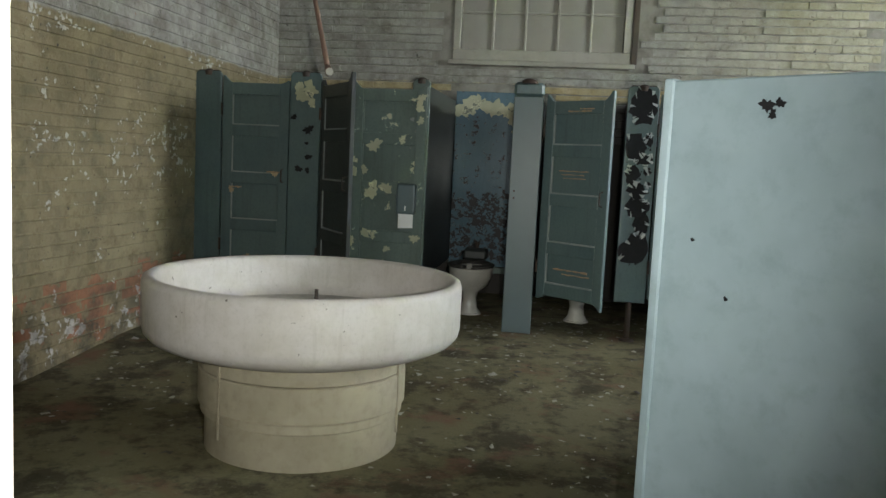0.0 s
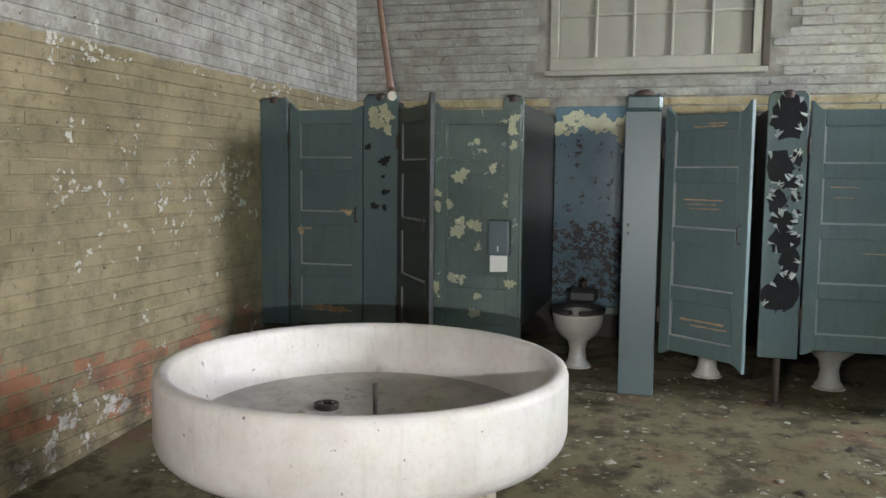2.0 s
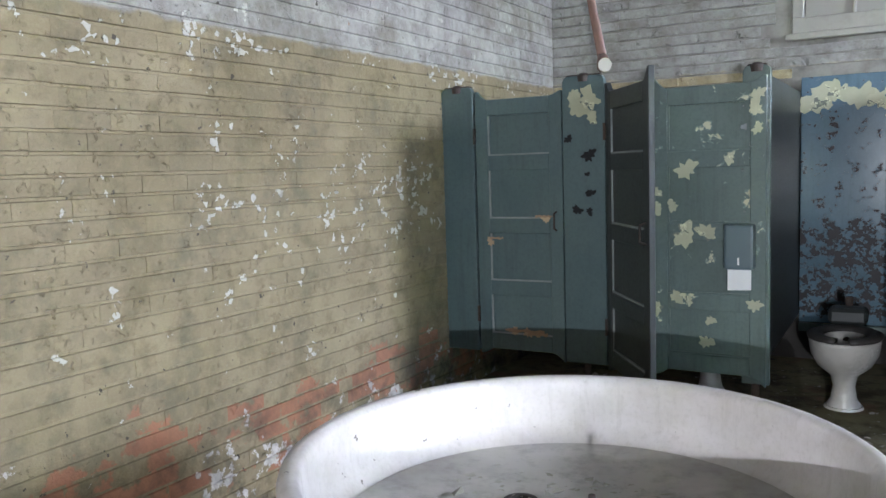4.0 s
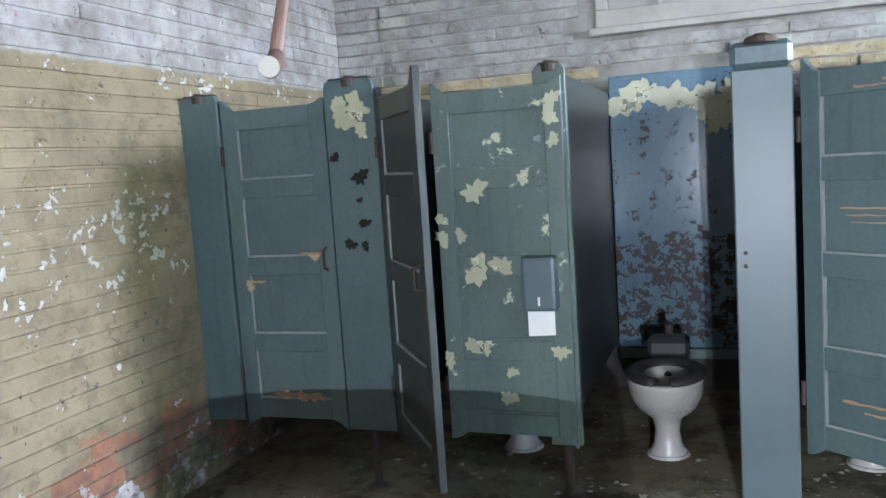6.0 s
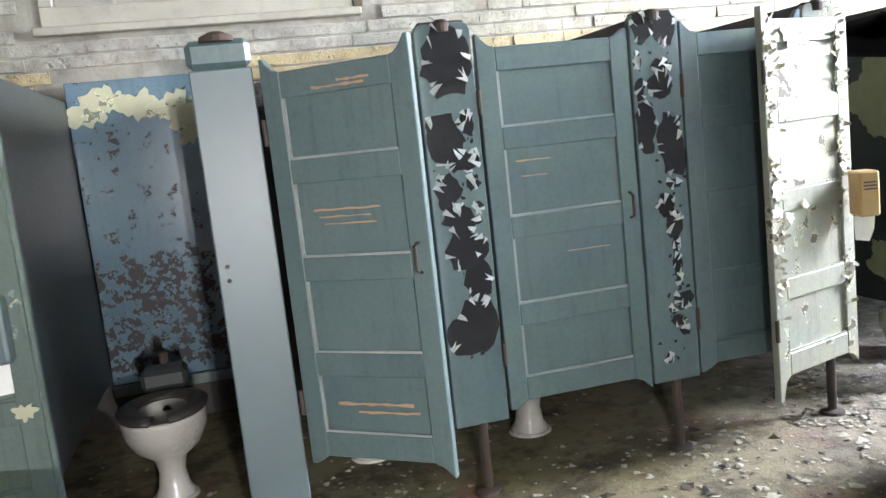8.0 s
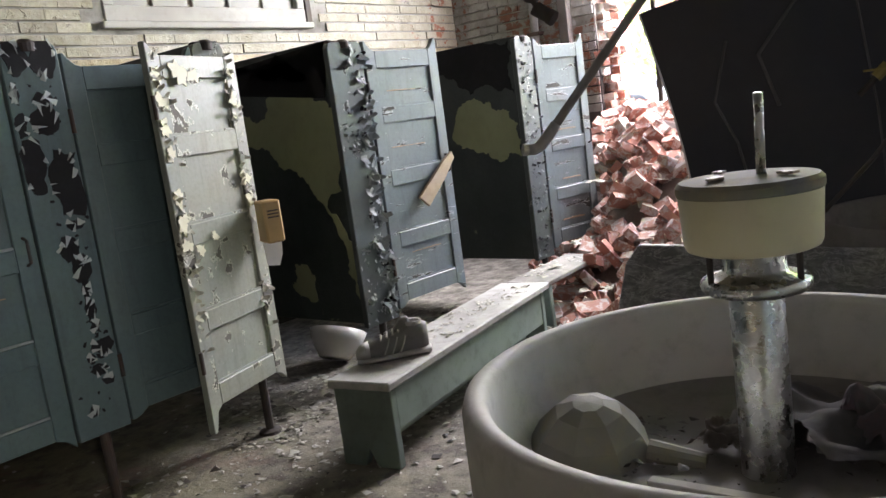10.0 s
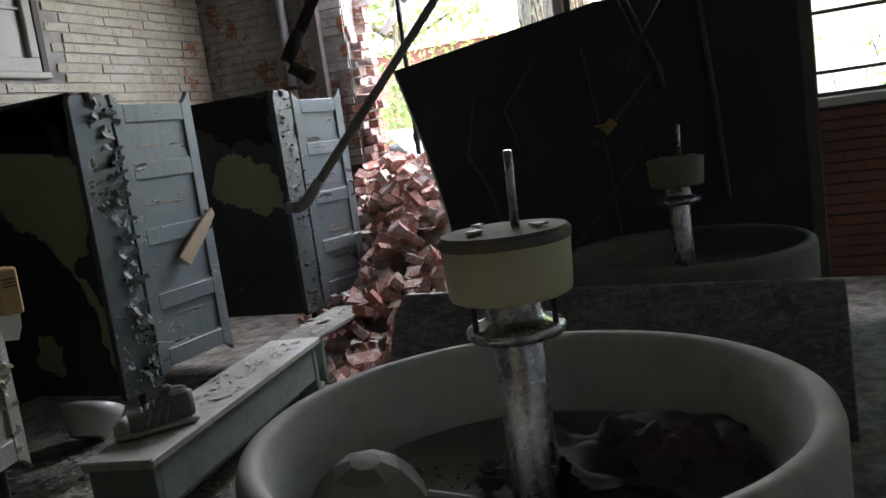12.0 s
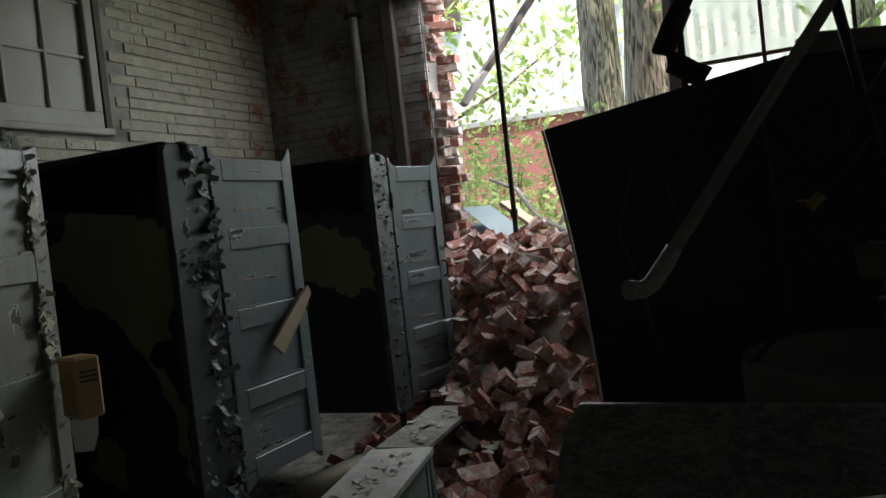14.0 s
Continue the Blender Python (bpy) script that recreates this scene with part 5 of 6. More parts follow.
def flakes(name, spots, label, category, material, sizes, seed, parent_z=0.0):
    """Loose flakes and chips, too many to count, lying on a surface; spots: (x, y, z, spread x, spread y, count)."""
    rng = random.Random(seed)
    verts, faces = [], []
    for cx, cy, cz, sx, sy, n in spots:
        for _ in range(n):
            x, y = cx + rng.uniform(-sx, sx), cy + rng.uniform(-sy, sy)
            r = rng.uniform(*sizes) * rng.choice((0.5, 0.7, 1, 1, 1.5))
            a0, k = rng.uniform(0, 6.28), rng.choice((3, 4, 5))
            tip = rng.uniform(0.003, 0.5 * r)
            z = cz or floor_height(x, y)
            i0 = len(verts)
            for q in range(k):
                a = a0 + 6.283 * q / k + rng.uniform(-0.4, 0.4)
                rr = r * rng.uniform(0.5, 1.2)
                verts.append((x + rr * math.cos(a), y + rr * math.sin(a), z + 0.002 + (tip if q == 0 else rng.uniform(0, 0.004))))
            verts.append((x, y, z + 0.004 + 0.35 * r * rng.random()))
            for q in range(k):
                faces.append((i0 + q, i0 + (q + 1) % k, i0 + k))
    me = bpy.data.meshes.new(name)
    me.from_pydata(verts, [], faces)
    me.materials.append(material)
    return tagged(new(name, me), label, category, kind="stuff")


FLAKE_PALE = speckled("fallen_pale_flakes", (0.42, 0.41, 0.35), (0.20, 0.19, 0.15), 9, 0.8, local=False, amount=0.9)
FLAKE_DARK = speckled("fallen_dark_flakes", (0.05, 0.048, 0.04), (0.12, 0.10, 0.07), 9, 0.8, local=False, amount=0.8)
flakes("floor_flakes", [(0.6, 5.2, 0, 1.9, 0.9, 420), (-0.4, 6.6, 0, 1.5, 0.7, 220), (2.6, 5.6, 0, 1.0, 0.5, 420), (1.9, 6.5, 0, 1.6, 0.8, 260), (3.9, 5.3, 0, 0.9, 0.9, 600), (3.7, 6.1, 0, 1.0, 0.3, 420), (3.0, 5.6, 0, 0.5, 0.3, 200), (2.2, 4.5, 0, 0.9, 0.5, 260), (0.6, 3.9, 0, 1.0, 1.0, 150), (-1.6, 4.6, 0, 0.5, 1.2, 150), (3.9, 6.4, 0, 1.2, 0.6, 260)], "flakes of pale paint and plaster strewn over the floor", "debris", FLAKE_PALE, (0.005, 0.022), 3)
flakes("floor_litter", [(3.6, 6.1, 0, 1.1, 0.35, 260), (0.6, 5.3, 0, 1.9, 0.8, 240), (2.6, 5.3, 0, 1.2, 0.8, 200), (3.8, 5.2, 0, 0.9, 0.9, 240), (-1.5, 4.2, 0, 0.6, 1.4, 60), (0.9, 3.8, 0, 1.1, 0.9, 40)], "dark scraps and dead leaves on the floor", "debris", FLAKE_DARK, (0.006, 0.026), 8)
flakes("bench_dust", [(3.15, 5.245, 0.36, 0.25, 0.09, 70), (3.75, 5.355, 0.36, 0.35, 0.08, 110), (2.75, 5.17, 0.36, 0.12, 0.08, 20)], "flakes of paint on the bench", "debris", FLAKE_PALE, (0.006, 0.02), 4)
flakes("board_litter", [(4.62, 5.50, 0.352, 0.30, 0.11, 70)], "plaster crumbs on the fallen board", "debris", FLAKE_PALE, (0.008, 0.024), 19)
flakes("stall_litter", [(4.3, 5.95, 0, 0.55, 0.35, 160), (3.7, 5.75, 0, 0.4, 0.2, 90), (4.9, 5.9, 0.05, 0.4, 0.3, 90)], "dark broken scraps in front of the stalls", "debris", FLAKE_DARK, (0.016, 0.045), 23)
flakes("basin_litter", [(F2[0] + 0.22, F2[1] - 0.08, 0.565, 0.2, 0.2, 60), (F2[0] - 0.15, F2[1], 0.553, 0.25, 0.3, 90), (F2[0], F2[1] + 0.22, 0.555, 0.2, 0.12, 60)], "dark scraps and plaster lying in the basin", "debris", FLAKE_DARK, (0.004, 0.014), 12)
flakes("near_basin_grit", [(F1[0] - 0.12, F1[1] + 0.1, 0.478, 0.3, 0.22, 120)], "grit and plaster crumbs in the near basin", "debris", FLAKE_PALE, (0.005, 0.018), 14)

SHELL_A = speckled("curled_paint_pale", (0.23, 0.255, 0.245), (0.10, 0.11, 0.105), 20, 0.6)
SHELL_CREAM = speckled("curled_paint_cream", (0.46, 0.455, 0.36), (0.2, 0.19, 0.15), 20, 0.6)


def curls(parent, w, z0, z1, count, seed, material, size=(0.012, 0.04)):
    """Paint that hangs off an upright in curls, one joined part."""
    rng = random.Random(seed)
    verts, faces = [], []
    for _ in range(count):
        x, z, r = rng.uniform(-w / 2, w / 2), rng.uniform(z0, z1), rng.uniform(*size)
        a = rng.uniform(0, 6.28)
        i0 = len(verts)
        dx, dz = math.cos(a), math.sin(a)
        for k in range(4):
            u = k / 3
            out = -0.003 - r * 0.75 * u * u
            for s in (-0.5, 0.5):
                wv = r * (1 - 0.5 * u) * s * rng.uniform(0.7, 1.3)
                verts.append((x + dx * r * u - dz * wv, out, z + dz * r * u + dx * wv))
        for k in range(3):
            faces.append((i0 + 2 * k, i0 + 2 * k + 1, i0 + 2 * k + 3, i0 + 2 * k + 2))
    me = bpy.data.meshes.new("loose_paint")
    me.from_pydata(verts, [], faces)
    me.materials.append(material)
    ob = new("loose_paint", me)
    ob.parent = parent
    return tagged(ob, "curled loose paint", kind="stuff")


curls(P7, 0.23, 0.32, 0.75, 90, 1, SHELL_A, (0.007, 0.022))
curls(P7, 0.23, 1.2, 1.36, 40, 12, SHELL_A, (0.007, 0.022))
curls(P7, 0.10, 0.34, 1.74, 130, 9, SHELL_A, (0.016, 0.048)).location = (0.065, 0, 0)
curls(P7, 0.10, 0.34, 1.74, 40, 10, BLACK_SCAB, (0.010, 0.028)).location = (0.06, 0, 0)
curls(P8, 0.19, 0.32, 1.74, 150, 2, SHELL_A, (0.007, 0.022))
curls(P8, 0.19, 0.34, 1.74, 60, 11, BLACK_SCAB, (0.010, 0.025))
curls(P3, 0.12, 0.4, 1.72, 30, 5, SHELL_A, (0.008, 0.03))

curls(d7, 0.07, 0.5, 1.70, 70, 6, SHELL_CREAM, (0.01, 0.03)).location = (0.48, 0, 0)
curls(d7, 0.07, 0.5, 1.70, 60, 7, SHELL_CREAM, (0.01, 0.03)).location = (0.04, 0, 0)

# ---------------------------------------------------------------- rubble in the broken wall


def mound_height(x, y):
    x0 = 4.15 + 0.95 * ease((y - 5.35) / 0.5)
    s = ease((x - x0) / (6.45 - x0))
    side = 1.0
    if y < 4.75:
        side = max(0.0, 1 - (4.75 - y) / 0.7)
    if y > 6.05:
        side = max(0.0, 1 - (y - 6.05) / 0.5)
    return 1.08 * s * side * (1 + 0.16 * noise.noise((x * 2.1, y * 2.1, 0.0)) + 0.10 * noise.noise((x * 6.0, y * 6.0, 2.0))) - 0.03


def mound():
    b = bmesh.new()
    nx, ny = 44, 36
    g = [[b.verts.new((x, y, mound_height(x, y) + 0.03 * noise.noise((x * 9, y * 9, 1.0)))) for y in [4.0 + 2.6 * j / ny for j in range(ny + 1)]] for x in [4.1 + 5.0 * i / nx for i in range(nx + 1)]]
    for i in range(nx):
        for j in range(ny):
            b.faces.new((g[i][j], g[i + 1][j], g[i + 1][j + 1], g[i][j + 1]))
    return b


RUBBLE_DIRT = speckled("brick_dust_and_mortar", (0.17, 0.12, 0.095), (0.36, 0.33, 0.29), 14, 0.9, local=False, amount=0.8)
tagged(mesh_object("rubble_mound", mound(), RUBBLE_DIRT), "heap of mortar and brick dust below the broken wall", "rubble", kind="stuff")


def brick_mesh(name, size, seed):
    rng = random.Random(seed)
    b = box(-size[0] / 2, -size[1] / 2, -size[2] / 2, size[0] / 2, size[1] / 2, size[2] / 2, 0.004)
    for v in b.verts:
        v.co += Vector((rng.uniform(-1, 1), rng.uniform(-1, 1), rng.uniform(-1, 1))) * 0.007
    me = bpy.data.meshes.new(name)
    bmesh.ops.recalc_face_normals(b, faces=b.faces)
    b.to_mesh(me)
    b.free()
    me.materials.append(RUBBLE)
    return me


BRICKS = [brick_mesh("brick", s, k) for k, s in enumerate(((0.20, 0.095, 0.058), (0.20, 0.095, 0.058), (0.12, 0.095, 0.058), (0.08, 0.09, 0.055), (0.19, 0.09, 0.06)))]
rng = random.Random(21)
for k in range(295):
    u = rng.random() ** 0.75
    x = 4.35 + 2.55 * u
    y = rng.uniform(4.62, 6.15) if x > 5.2 else rng.uniform(4.55, 5.55)
    ob = new("fallen_brick", BRICKS[rng.randrange(5)])
    ob.matrix_basis = Matrix.Translation((x, y, max(0.0, mound_height(x, y)) + rng.uniform(0.025, 0.095))) @ Euler((rng.uniform(-1.0, 1.0), rng.uniform(-1.1, 0.9), rng.uniform(0, 6.28))).to_matrix().to_4x4()
    tagged(ob, "loose red brick with old mortar in the rubble heap", "brick", "bricks fallen from the wall")
extra = bmesh.new()
rng = random.Random(33)
for k in range(380):
    x = 4.3 + 2.7 * rng.random()
    y = rng.uniform(4.55, 6.3) if x > 5.0 else rng.uniform(4.5, 5.7)
    L = rng.choice((0.05, 0.08, 0.12, 0.19))
    bmesh.ops.create_cube(extra, size=1, matrix=Matrix.Translation((x, y, max(0.0, mound_height(x, y)) + rng.uniform(0.0, 0.06))) @ Euler((rng.uniform(-1, 1), rng.uniform(-1, 1), rng.uniform(0, 6.28))).to_matrix().to_4x4() @ Matrix.Diagonal((L, min(L, 0.09), 0.055, 1)))
tagged(mesh_object("broken_bricks", extra, RUBBLE), "broken brick pieces filling the rubble heap", "rubble", kind="stuff")
flakes("rubble_chips", [(5.3, 5.3, 0.40, 0.25, 0.4, 90), (5.7, 5.3, 0.74, 0.25, 0.45, 90), (6.2, 5.3, 1.08, 0.3, 0.5, 70), (4.9, 5.1, 0.2, 0.3, 0.4, 110), (4.5, 5.0, 0.06, 0.4, 0.45, 200)], "chips of mortar between the fallen bricks", "debris", FLAKE_PALE, (0.015, 0.05), 17)

# torn edge of the broken wall: bricks still toothed into the pier
rng = random.Random(9)
for k in range(44):
    z = 0.95 + 0.072 * k
    out = rng.choice((0.0, 0.03, 0.05, 0.09, 0.15)) + 0.05 * math.sin(k * 0.55)
    ob = new("brick", BRICKS[rng.choice((0, 1, 2))])
    ob.parent = wall_end
    ob.matrix_basis = pose(END + rng.uniform(0.06, 0.09), 6.16 - out + 0.07, z, rng.uniform(-9, 9), rng.uniform(-9, 9), 90 + rng.uniform(-22, 22))
    ob = new("brick", BRICKS[rng.choice((0, 1, 2))])
    ob.parent = wall_end
    ob.matrix_basis = pose(END + rng.uniform(0.19, 0.26), 6.16 - rng.uniform(0.0, 0.12) + 0.05, z, rng.uniform(-4, 4), rng.uniform(-4, 4), 90 + rng.uniform(-8, 8))

# timbers and a branch in the opening


def plank(p, q, w, h, material, label, name="fallen_plank"):
    p, q = Vector(p), Vector(q)
    d = q - p
    t = thing(name, Matrix.Translation(p) @ d.to_track_quat("X", "Z").to_matrix().to_4x4(), label, "plank", "timbers in the wall opening")
    part("board", box(0, -w / 2, -h / 2, d.length, w / 2, h / 2, 0.004), material, t)
    return t


plank((6.35, 5.15, 1.08), (6.9, 5.75, 1.45), 0.09, 0.035, WOOD, "broken pale plank lying on the rubble")
plank((6.5, 5.55, 1.05), (7.3, 6.2, 1.30), 0.12, 0.06, BEAM, "dark beam in the rubble")
plank((8.2, 5.35, 3.7), (7.3, 6.15, 2.3), 0.09, 0.05, BEAM, "weathered timber hanging outside the opening")
plank((6.75, 5.6, 1.15), (7.2, 6.1, 1.45), 0.26, 0.01, GREY_METAL, "bent piece of grey sheet metal")
branch = thing("dead_branch", pose(7.0, 5.3, 1.05), "bare dead branch leaning over the rubble", "branch")
part("limb", tube([(-0.3, -0.25, 0.0), (0.0, 0.0, 0.12), (0.3, 0.32, 0.26), (0.7, 0.6, 0.52), (1.1, 1.0, 0.66)], [0.022, 0.024, 0.022, 0.018, 0.012], 10), BEAM, branch)
part("twig", tube([(0.1, 0.1, 0.17), (0.3, 0.0, 0.45), (0.45, -0.2, 0.62)], [0.012, 0.009, 0.004], 8), BEAM, branch)

# ---------------------------------------------------------------- outside
def soil():
    m = Mat("leaf_litter_ground", 0.95)
    v = m.where()
    a, c = m.noise(v, 3.5, 6, 0.7), m.noise(v, 0.5, 4, 0.6)
    col = m.mix(m.ramp(a, 0.4, 0.65), (0.12, 0.15, 0.05), (0.27, 0.22, 0.14))
    m.color(m.mix(m.ramp(c, 0.45, 0.6), col, (0.13, 0.20, 0.06)))
    m.bump(a, 0.6, 0.05)
    return m.m


def leaf_material(name, a, c):
    m = Mat(name, 0.55)
    r = m.node("ShaderNodeNewGeometry").outputs["Random Per Island"]
    m.color(m.mix(r, a, c))
    m.p.inputs["Transmission Weight"].default_value = 0.0
    t = m.node("ShaderNodeBsdfTranslucent")
    m.link(m.mix(r, tuple(k * 1.3 for k in a), tuple(k * 1.3 for k in c)), t.inputs["Color"])
    mx = m.node("ShaderNodeMixShader")
    mx.inputs[0].default_value = 0.45
    m.link(m.p.outputs[0], mx.inputs[1])
    m.link(t.outputs[0], mx.inputs[2])
    out = m.t.nodes["Material Output"]
    m.link(mx.outputs[0], out.inputs["Surface"])
    return m.m


def bark_material():
    m = Mat("ridged_bark", 0.9)
    v = m.where()
    n = m.noise(v, 8, 4, 0.55, (2.4, 2.4, 0.4), 1.4)
    m.color(m.mix(m.ramp(n, 0.38, 0.62), (0.06, 0.046, 0.03), (0.46, 0.39, 0.27)))
    m.bump(n, 1.0, 0.04)
    return m.m


SOIL, BARK = soil(), bark_material()
LEAF = leaf_material("sunlit_leaves", (0.20, 0.32, 0.08), (0.40, 0.50, 0.18))
ground = tagged(mesh_object("ground", box(7.06, -900, -1.2, 1500, 900, -0.12), SOIL), "leafy overgrown ground outside", "ground", kind="structure")


def siding_material():
    m = Mat("white_corrugated_siding", 0.5)
    v = m.where()
    n, s = m.noise(v, 2.2, 5, 0.6), m.noise(v, 6, 4, 0.6, (1, 3, 0.2))
    m.color(m.mix(m.math("MULTIPLY", m.ramp(s, 0.5, 0.75), 0.5), (0.72, 0.73, 0.72), m.mix(n, (0.4, 0.4, 0.38), (0.34, 0.25, 0.18))))
    return m.m


RED_WALL = speckled("faded_red_wall", (0.36, 0.12, 0.11), (0.27, 0.12, 0.11), 3, 0.8, local=False)
SIDING = siding_material()
shed = thing("neighbouring_shed", pose(17.0, 8.5, -0.12), "white corrugated shed on a red base wall", "building")
b = bmesh.new()
n = 150
lo = [b.verts.new((0.04 * (1 if k % 2 else 0), -9 + 0.12 * k, 3.4)) for k in range(n)]
hi = [b.verts.new((0.04 * (1 if k % 2 else 0), -9 + 0.12 * k, 9.0)) for k in range(n)]
for k in range(n - 1):
    b.faces.new((lo[k], lo[k + 1], hi[k + 1], hi[k]))
part("siding", b, SIDING, shed)
part("base_wall", box(-0.05, -3.2, 0, 0.3, 9, 3.36), RED_WALL, shed)
part("base_wall", box(-0.05, -9, 0, 0.3, -3.2, 3.36), SIDING, shed)
part("sill_band", box(-0.1, -9, 3.36, 0.1, 9, 3.46), ALU, shed)
part("roof", box(-0.5, -9.4, 9.0, 6.0, 9.4, 9.2), ALU, shed)
part("back_wall", box(5.0, -9, 0, 5.2, 9, 9.0), RED_WALL, shed)
for yy in (-3.0, 1.2, 5.0):
    part("window", box(-0.06, yy, 5.4, 0.02, yy + 1.4, 7.0, 0.02), SASH, shed)


def leaf_cloud(bm_list, centre, spread, count, rng, size):
    verts, faces = bm_list
    for _ in range(count):
        p = Vector((rng.gauss(0, spread[0]), rng.gauss(0, spread[1]), rng.gauss(0, spread[2]))) + Vector(centre)
        e = Euler((rng.uniform(-1, 1), rng.uniform(-1, 1), rng.uniform(0, 6.28))).to_matrix()
        s = size * rng.uniform(0.6, 1.4)
        i0 = len(verts)
        for q in ((-1, 0, 0), (-0.35, 0.42, 0.1), (0.5, 0.34, 0.06), (1.1, 0, -0.1), (0.5, -0.34, 0.06), (-0.35, -0.42, 0.1)):
            verts.append(tuple(p + e @ (Vector(q) * s)))
        faces.append(tuple(range(i0, i0 + 6)))


def tree(x, y, r, height, label, seed, leaves, lean=(0.0, 0.0)):
    rng = random.Random(seed)
    t = thing("tree", pose(x, y, -0.12), label, "tree", "trees outside")
    pts = [(lean[0] * k / 6, lean[1] * k / 6 + 0.06 * math.sin(k), height * k / 6) for k in range(7)]
    b = tube(pts, [r * (1.25 if k == 0 else 1 - 0.09 * k) for k in range(7)], 26)
    for v in b.verts:
        a = math.atan2(v.co.y, v.co.x)
        f = 1 + 0.035 * math.sin(a * 9 + v.co.z * 0.7) + 0.03 * noise.noise(v.co * 3)
        v.co.x, v.co.y = v.co.x * f, v.co.y * f
    part("trunk", b, BARK, t, smooth=True)
    cloud = ([], [])
    for k in range(6):
        a, z0 = rng.uniform(0, 6.28), height * rng.uniform(0.45, 0.9)
        L = rng.uniform(1.2, 2.6)
        tip = (lean[0] + L * math.cos(a), lean[1] + L * math.sin(a), z0 + rng.uniform(0.2, 1.2))
        mid = (tip[0] * 0.5, tip[1] * 0.5, z0 + 0.3)
        part("limb", tube([(lean[0] * 0.6, lean[1] * 0.6, z0 - 0.2), mid, tip], [r * 0.3, r * 0.2, r * 0.06], 8), BARK, t)
        leaf_cloud(cloud, tip, (0.7, 0.7, 0.45), leaves // 12, rng, 0.09)
        leaf_cloud(cloud, mid, (0.6, 0.6, 0.4), leaves // 12, rng, 0.09)
    me = bpy.data.meshes.new("crown")
    me.from_pydata(cloud[0], [], cloud[1])
    me.materials.append(LEAF)
    c = new("crown", me)
    c.parent = t
    return t


tree(9.1, 4.86, 0.32, 7.5, "thick tree trunk with deeply ridged bark", 1, 2400, (0.15, -0.1))
tree(11.2, 5.66, 0.30, 8.5, "pale-barked tree with ivy behind the first", 2, 3000, (-0.1, 0.15))
tree(13.5, 2.6, 0.16, 7.5, "slender young tree with bright leaves", 3, 3000)
tree(14.5, 9.3, 0.15, 7.0, "slender young tree with bright leaves", 4, 3000)
tree(12.0, 0.4, 0.18, 8.0, "slender young tree with bright leaves", 5, 3000)


def bush(x, y, z, spread, count, seed):
    rng = random.Random(seed)
    t = thing("bush", pose(x, y, -0.12), "sunlit green undergrowth outside the broken wall", "bush", "undergrowth outside")
    cloud = ([], [])
    for _ in range(9):
        leaf_cloud(cloud, (rng.gauss(0, spread), rng.gauss(0, spread), rng.uniform(0.2, z)), (0.35, 0.35, 0.3), count // 9, rng, 0.042)
    me = bpy.data.meshes.new("leaves")
    me.from_pydata(cloud[0], [], cloud[1])
    me.materials.append(LEAF)
    o = new("leaves", me)
    o.parent = t
    for k in range(6):
        a = rng.uniform(0, 6.28)
        part("stem", tube([(0, 0, 0), (0.3 * math.cos(a), 0.3 * math.sin(a), z * 0.5), (0.7 * spread * math.cos(a), 0.7 * spread * math.sin(a), z)], [0.014, 0.01, 0.004], 6), BARK, t)
    return t


for k, (x, y, z, sp, n) in enumerate(((8.1, 6.2, 1.2, 0.45, 1500), (8.7, 7.0, 1.5, 0.6, 1800), (9.3, 6.0, 1.5, 0.6, 1500), (9.2, 6.7, 2.0, 0.7, 1800), (10.6, 7.6, 2.3, 0.8, 1200), (8.6, 5.9, 1.4, 0.5, 800), (12.5, 8.2, 2.8, 1.0, 1400), (13.2, 6.4, 2.6, 0.9, 1300), (11.0, 4.0, 2.2, 0.8, 1000), (12.6, 2.2, 2.6, 0.9, 1200), (10.2, 1.6, 2.4, 0.9, 1000), (14.6, 10.2, 3.0, 1.0, 1200), (9.8, 9.0, 2.2, 0.8, 900))):
    bush(x, y, z, sp, n, 40 + k)
far = thing("far_woods", pose(45, 5, -0.12), "far green woods behind the shed", "woods", kind="backdrop")
cloud = ([], [])
rng = random.Random(77)
for _ in range(60):
    leaf_cloud(cloud, (rng.uniform(-6, 6), rng.uniform(-40, 40), rng.uniform(1, 12)), (2, 2.5, 2), 60, rng, 0.5)
me = bpy.data.meshes.new("leaves")
me.from_pydata(cloud[0], [], cloud[1])
me.materials.append(LEAF)
o = new("leaves", me)
o.parent = far
far["kind"] = "stuff"
# ---------------------------------------------------------------- the bricks of the walls


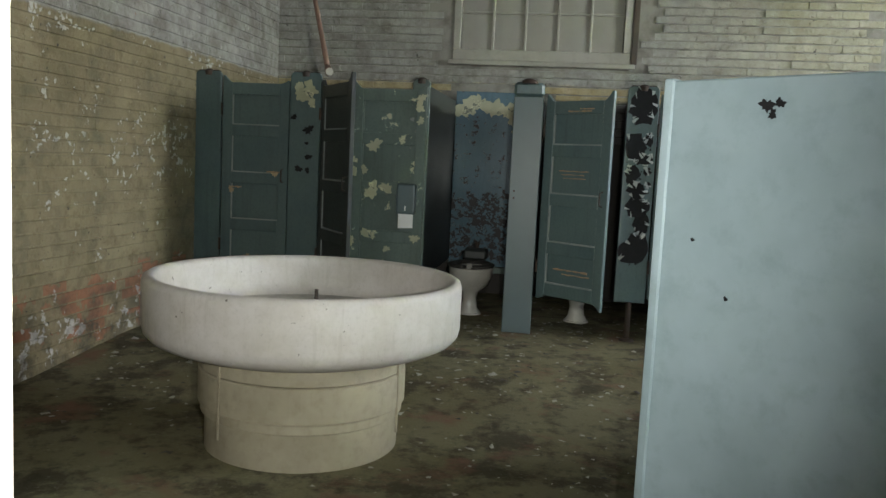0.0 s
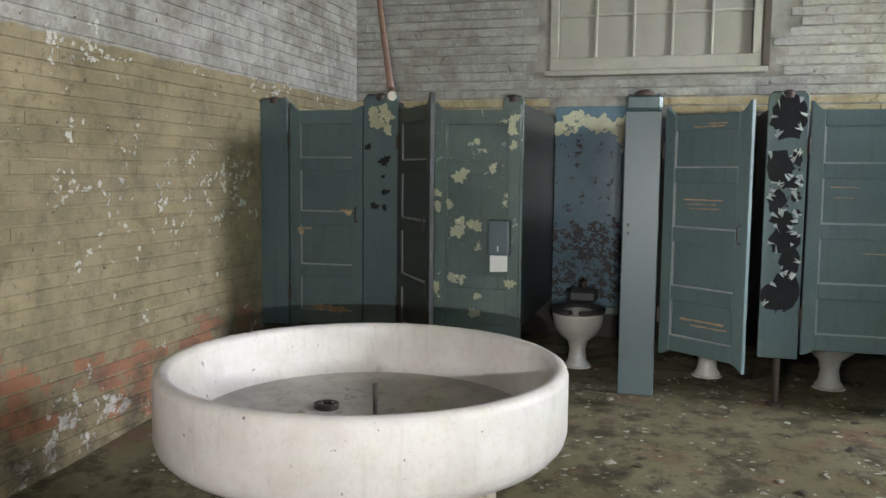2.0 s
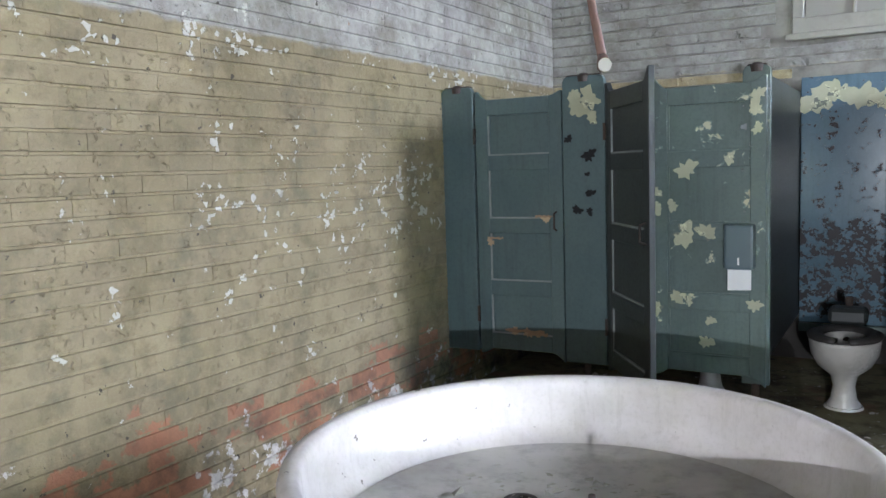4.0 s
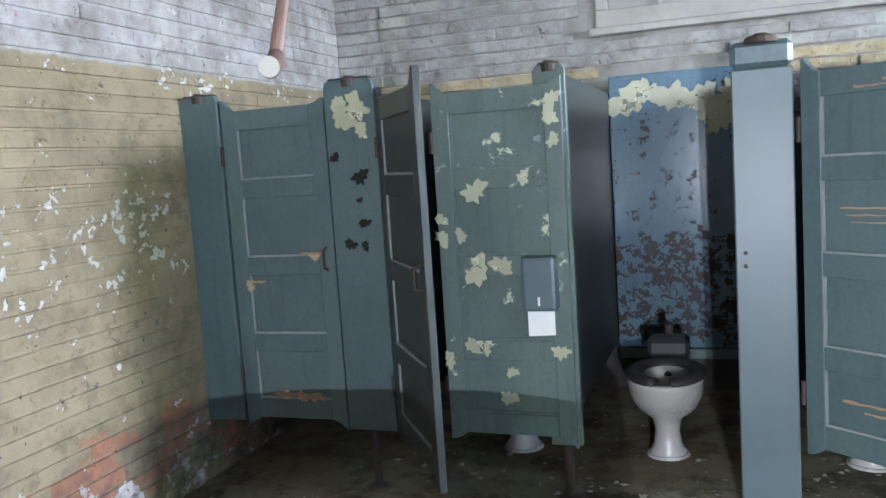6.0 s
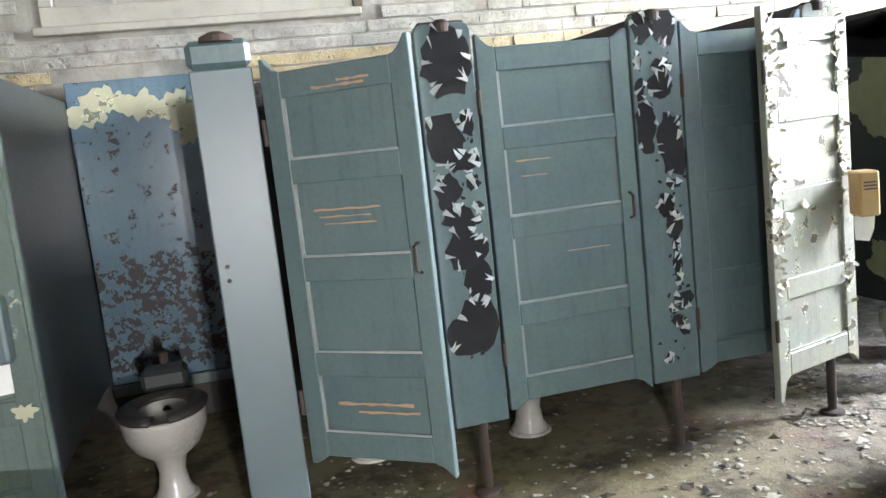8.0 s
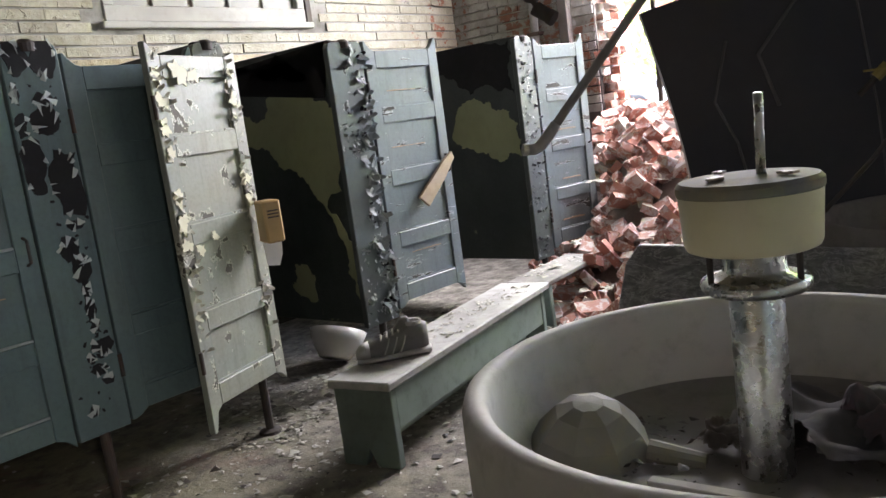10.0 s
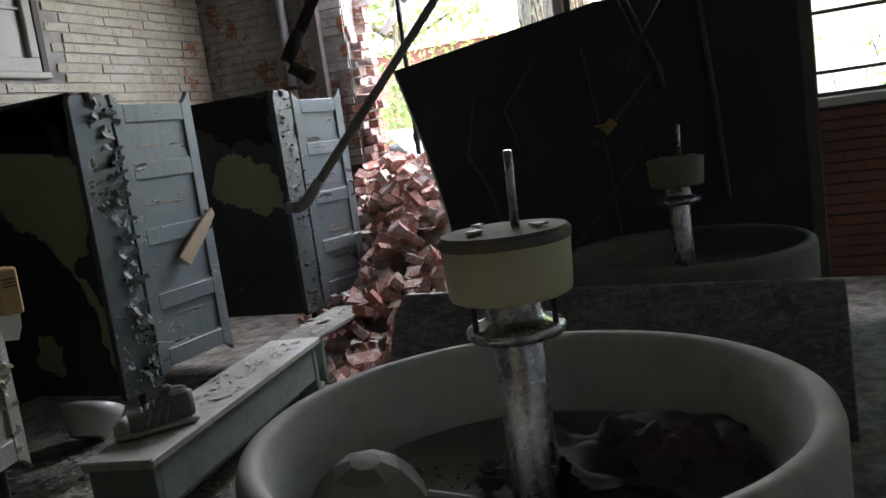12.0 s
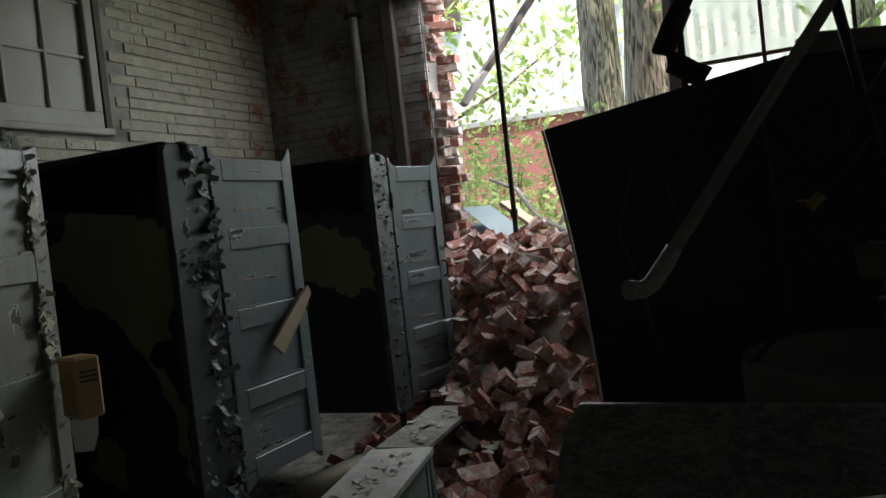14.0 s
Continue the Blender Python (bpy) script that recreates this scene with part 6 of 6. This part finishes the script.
def wall_bricks(parent, material, place, u0, u1, z0, z1, pick, holes=(), seed=0, proud=0.006, rough=0.12, seam=0.8, joint=0.007):
    """Painted bricks in running bond on a wall.  place(u, z, out) gives the point; pick(u, z) marks those to be objects."""
    rng = random.Random(seed)
    L, H, J = 0.212, 0.072, joint
    verts, faces = [], []
    shared = []
    singles = 0
    for row in range(int((z1 - z0) / H)):
        z = z0 + row * H
        u = u0 - (0.106 if row % 2 else 0.0) - rng.uniform(0.0, 0.05)
        while u < u1:
            a, b = max(u, u0) + 0.0004, min(u + L, u1) - 0.0004
            u += L if (row % 6) else 0.106
            if b - a < 0.03:
                continue
            if any(b > h[0] and a < h[1] and z + H > h[2] and z < h[3] for h in holes):
                continue
            out = proud * rng.uniform(1.0 - 1.6 * rough, 1.0 + rough)
            lean = rng.uniform(-0.0006, 0.0006)
            zl, zh = z + J / 2 + rng.uniform(-0.0015, 0.0015), z + H - J / 2
            e, g = 0.004, 0.0015 if rng.random() < seam else -0.0004
            pts = [(a, zl, -0.004), (b, zl, -0.004), (b, zh, -0.004), (a, zh, -0.004), (a + g, zl + e, out + lean), (b - g, zl + e, out - lean), (b - g, zh - e, out - lean), (a + g, zh - e, out + lean)]
            quads = ((4, 5, 6, 7), (0, 1, 5, 4), (1, 2, 6, 5), (2, 3, 7, 6), (3, 0, 4, 7))
            if singles < 298 and b - a > 0.205 and pick((a + b) / 2, z):
                if len(shared) < 6:
                    me = bpy.data.meshes.new("brick")
                    o = Vector(place(a, zl, 0.0))
                    me.from_pydata([tuple(Vector(place(*p)) - o) for p in pts], [], quads)
                    me.materials.append(material)
                    shared.append(me)
                ob = new("brick", shared[rng.randrange(len(shared))])
                ob.parent = parent
                ob.location = place(a, zl, 0.0)
                singles += 1
            else:
                i0 = len(verts)
                verts += [place(*p) for p in pts]
                faces += [tuple(i0 + k for k in q) for q in quads]
    me = bpy.data.meshes.new("bricks")
    me.from_pydata(verts, [], faces)
    me.materials.append(material)
    ob = new("bricks", me)
    ob.parent = parent
    tagged(ob, "painted bricks of the wall", kind="stuff")


wall_bricks(wall_left, BRICK_LEFT, lambda u, z, o: (LEFT + o, u, z), 1.6, BACK - 0.01, -0.144, 3.3, lambda u, z: 3.9 < u < 5.75 and 0.25 < z < 2.0, seed=1, proud=0.008, seam=0.25, joint=0.007)
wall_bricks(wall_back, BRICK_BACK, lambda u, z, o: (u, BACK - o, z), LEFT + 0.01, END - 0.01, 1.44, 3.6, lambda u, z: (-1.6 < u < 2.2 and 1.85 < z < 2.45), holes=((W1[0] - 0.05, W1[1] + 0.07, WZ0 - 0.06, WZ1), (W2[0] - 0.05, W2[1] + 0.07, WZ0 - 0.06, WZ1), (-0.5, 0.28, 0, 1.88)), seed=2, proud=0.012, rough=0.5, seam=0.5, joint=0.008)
wall_bricks(wall_end, BRICK_END, lambda u, z, o: (END - o, u, z), 6.17, BACK - 0.01, 1.2, 3.9, lambda u, z: z < 3.2, seed=3, proud=0.013, rough=0.5)
wall_bricks(wall_end, DARK_RED_BRICK, lambda u, z, o: (END - o, u, z), 1.6, 4.40, 0.0, 1.16, lambda u, z: False, seed=4, proud=0.008)
wall_bricks(wall_entry, WHITE_PAINT, lambda u, z, o: (0.10 + o, u, z), ENTRY - 0.27, ENTRY - 0.01, -0.144, 2.6, lambda u, z: False, seed=5, proud=0.004)
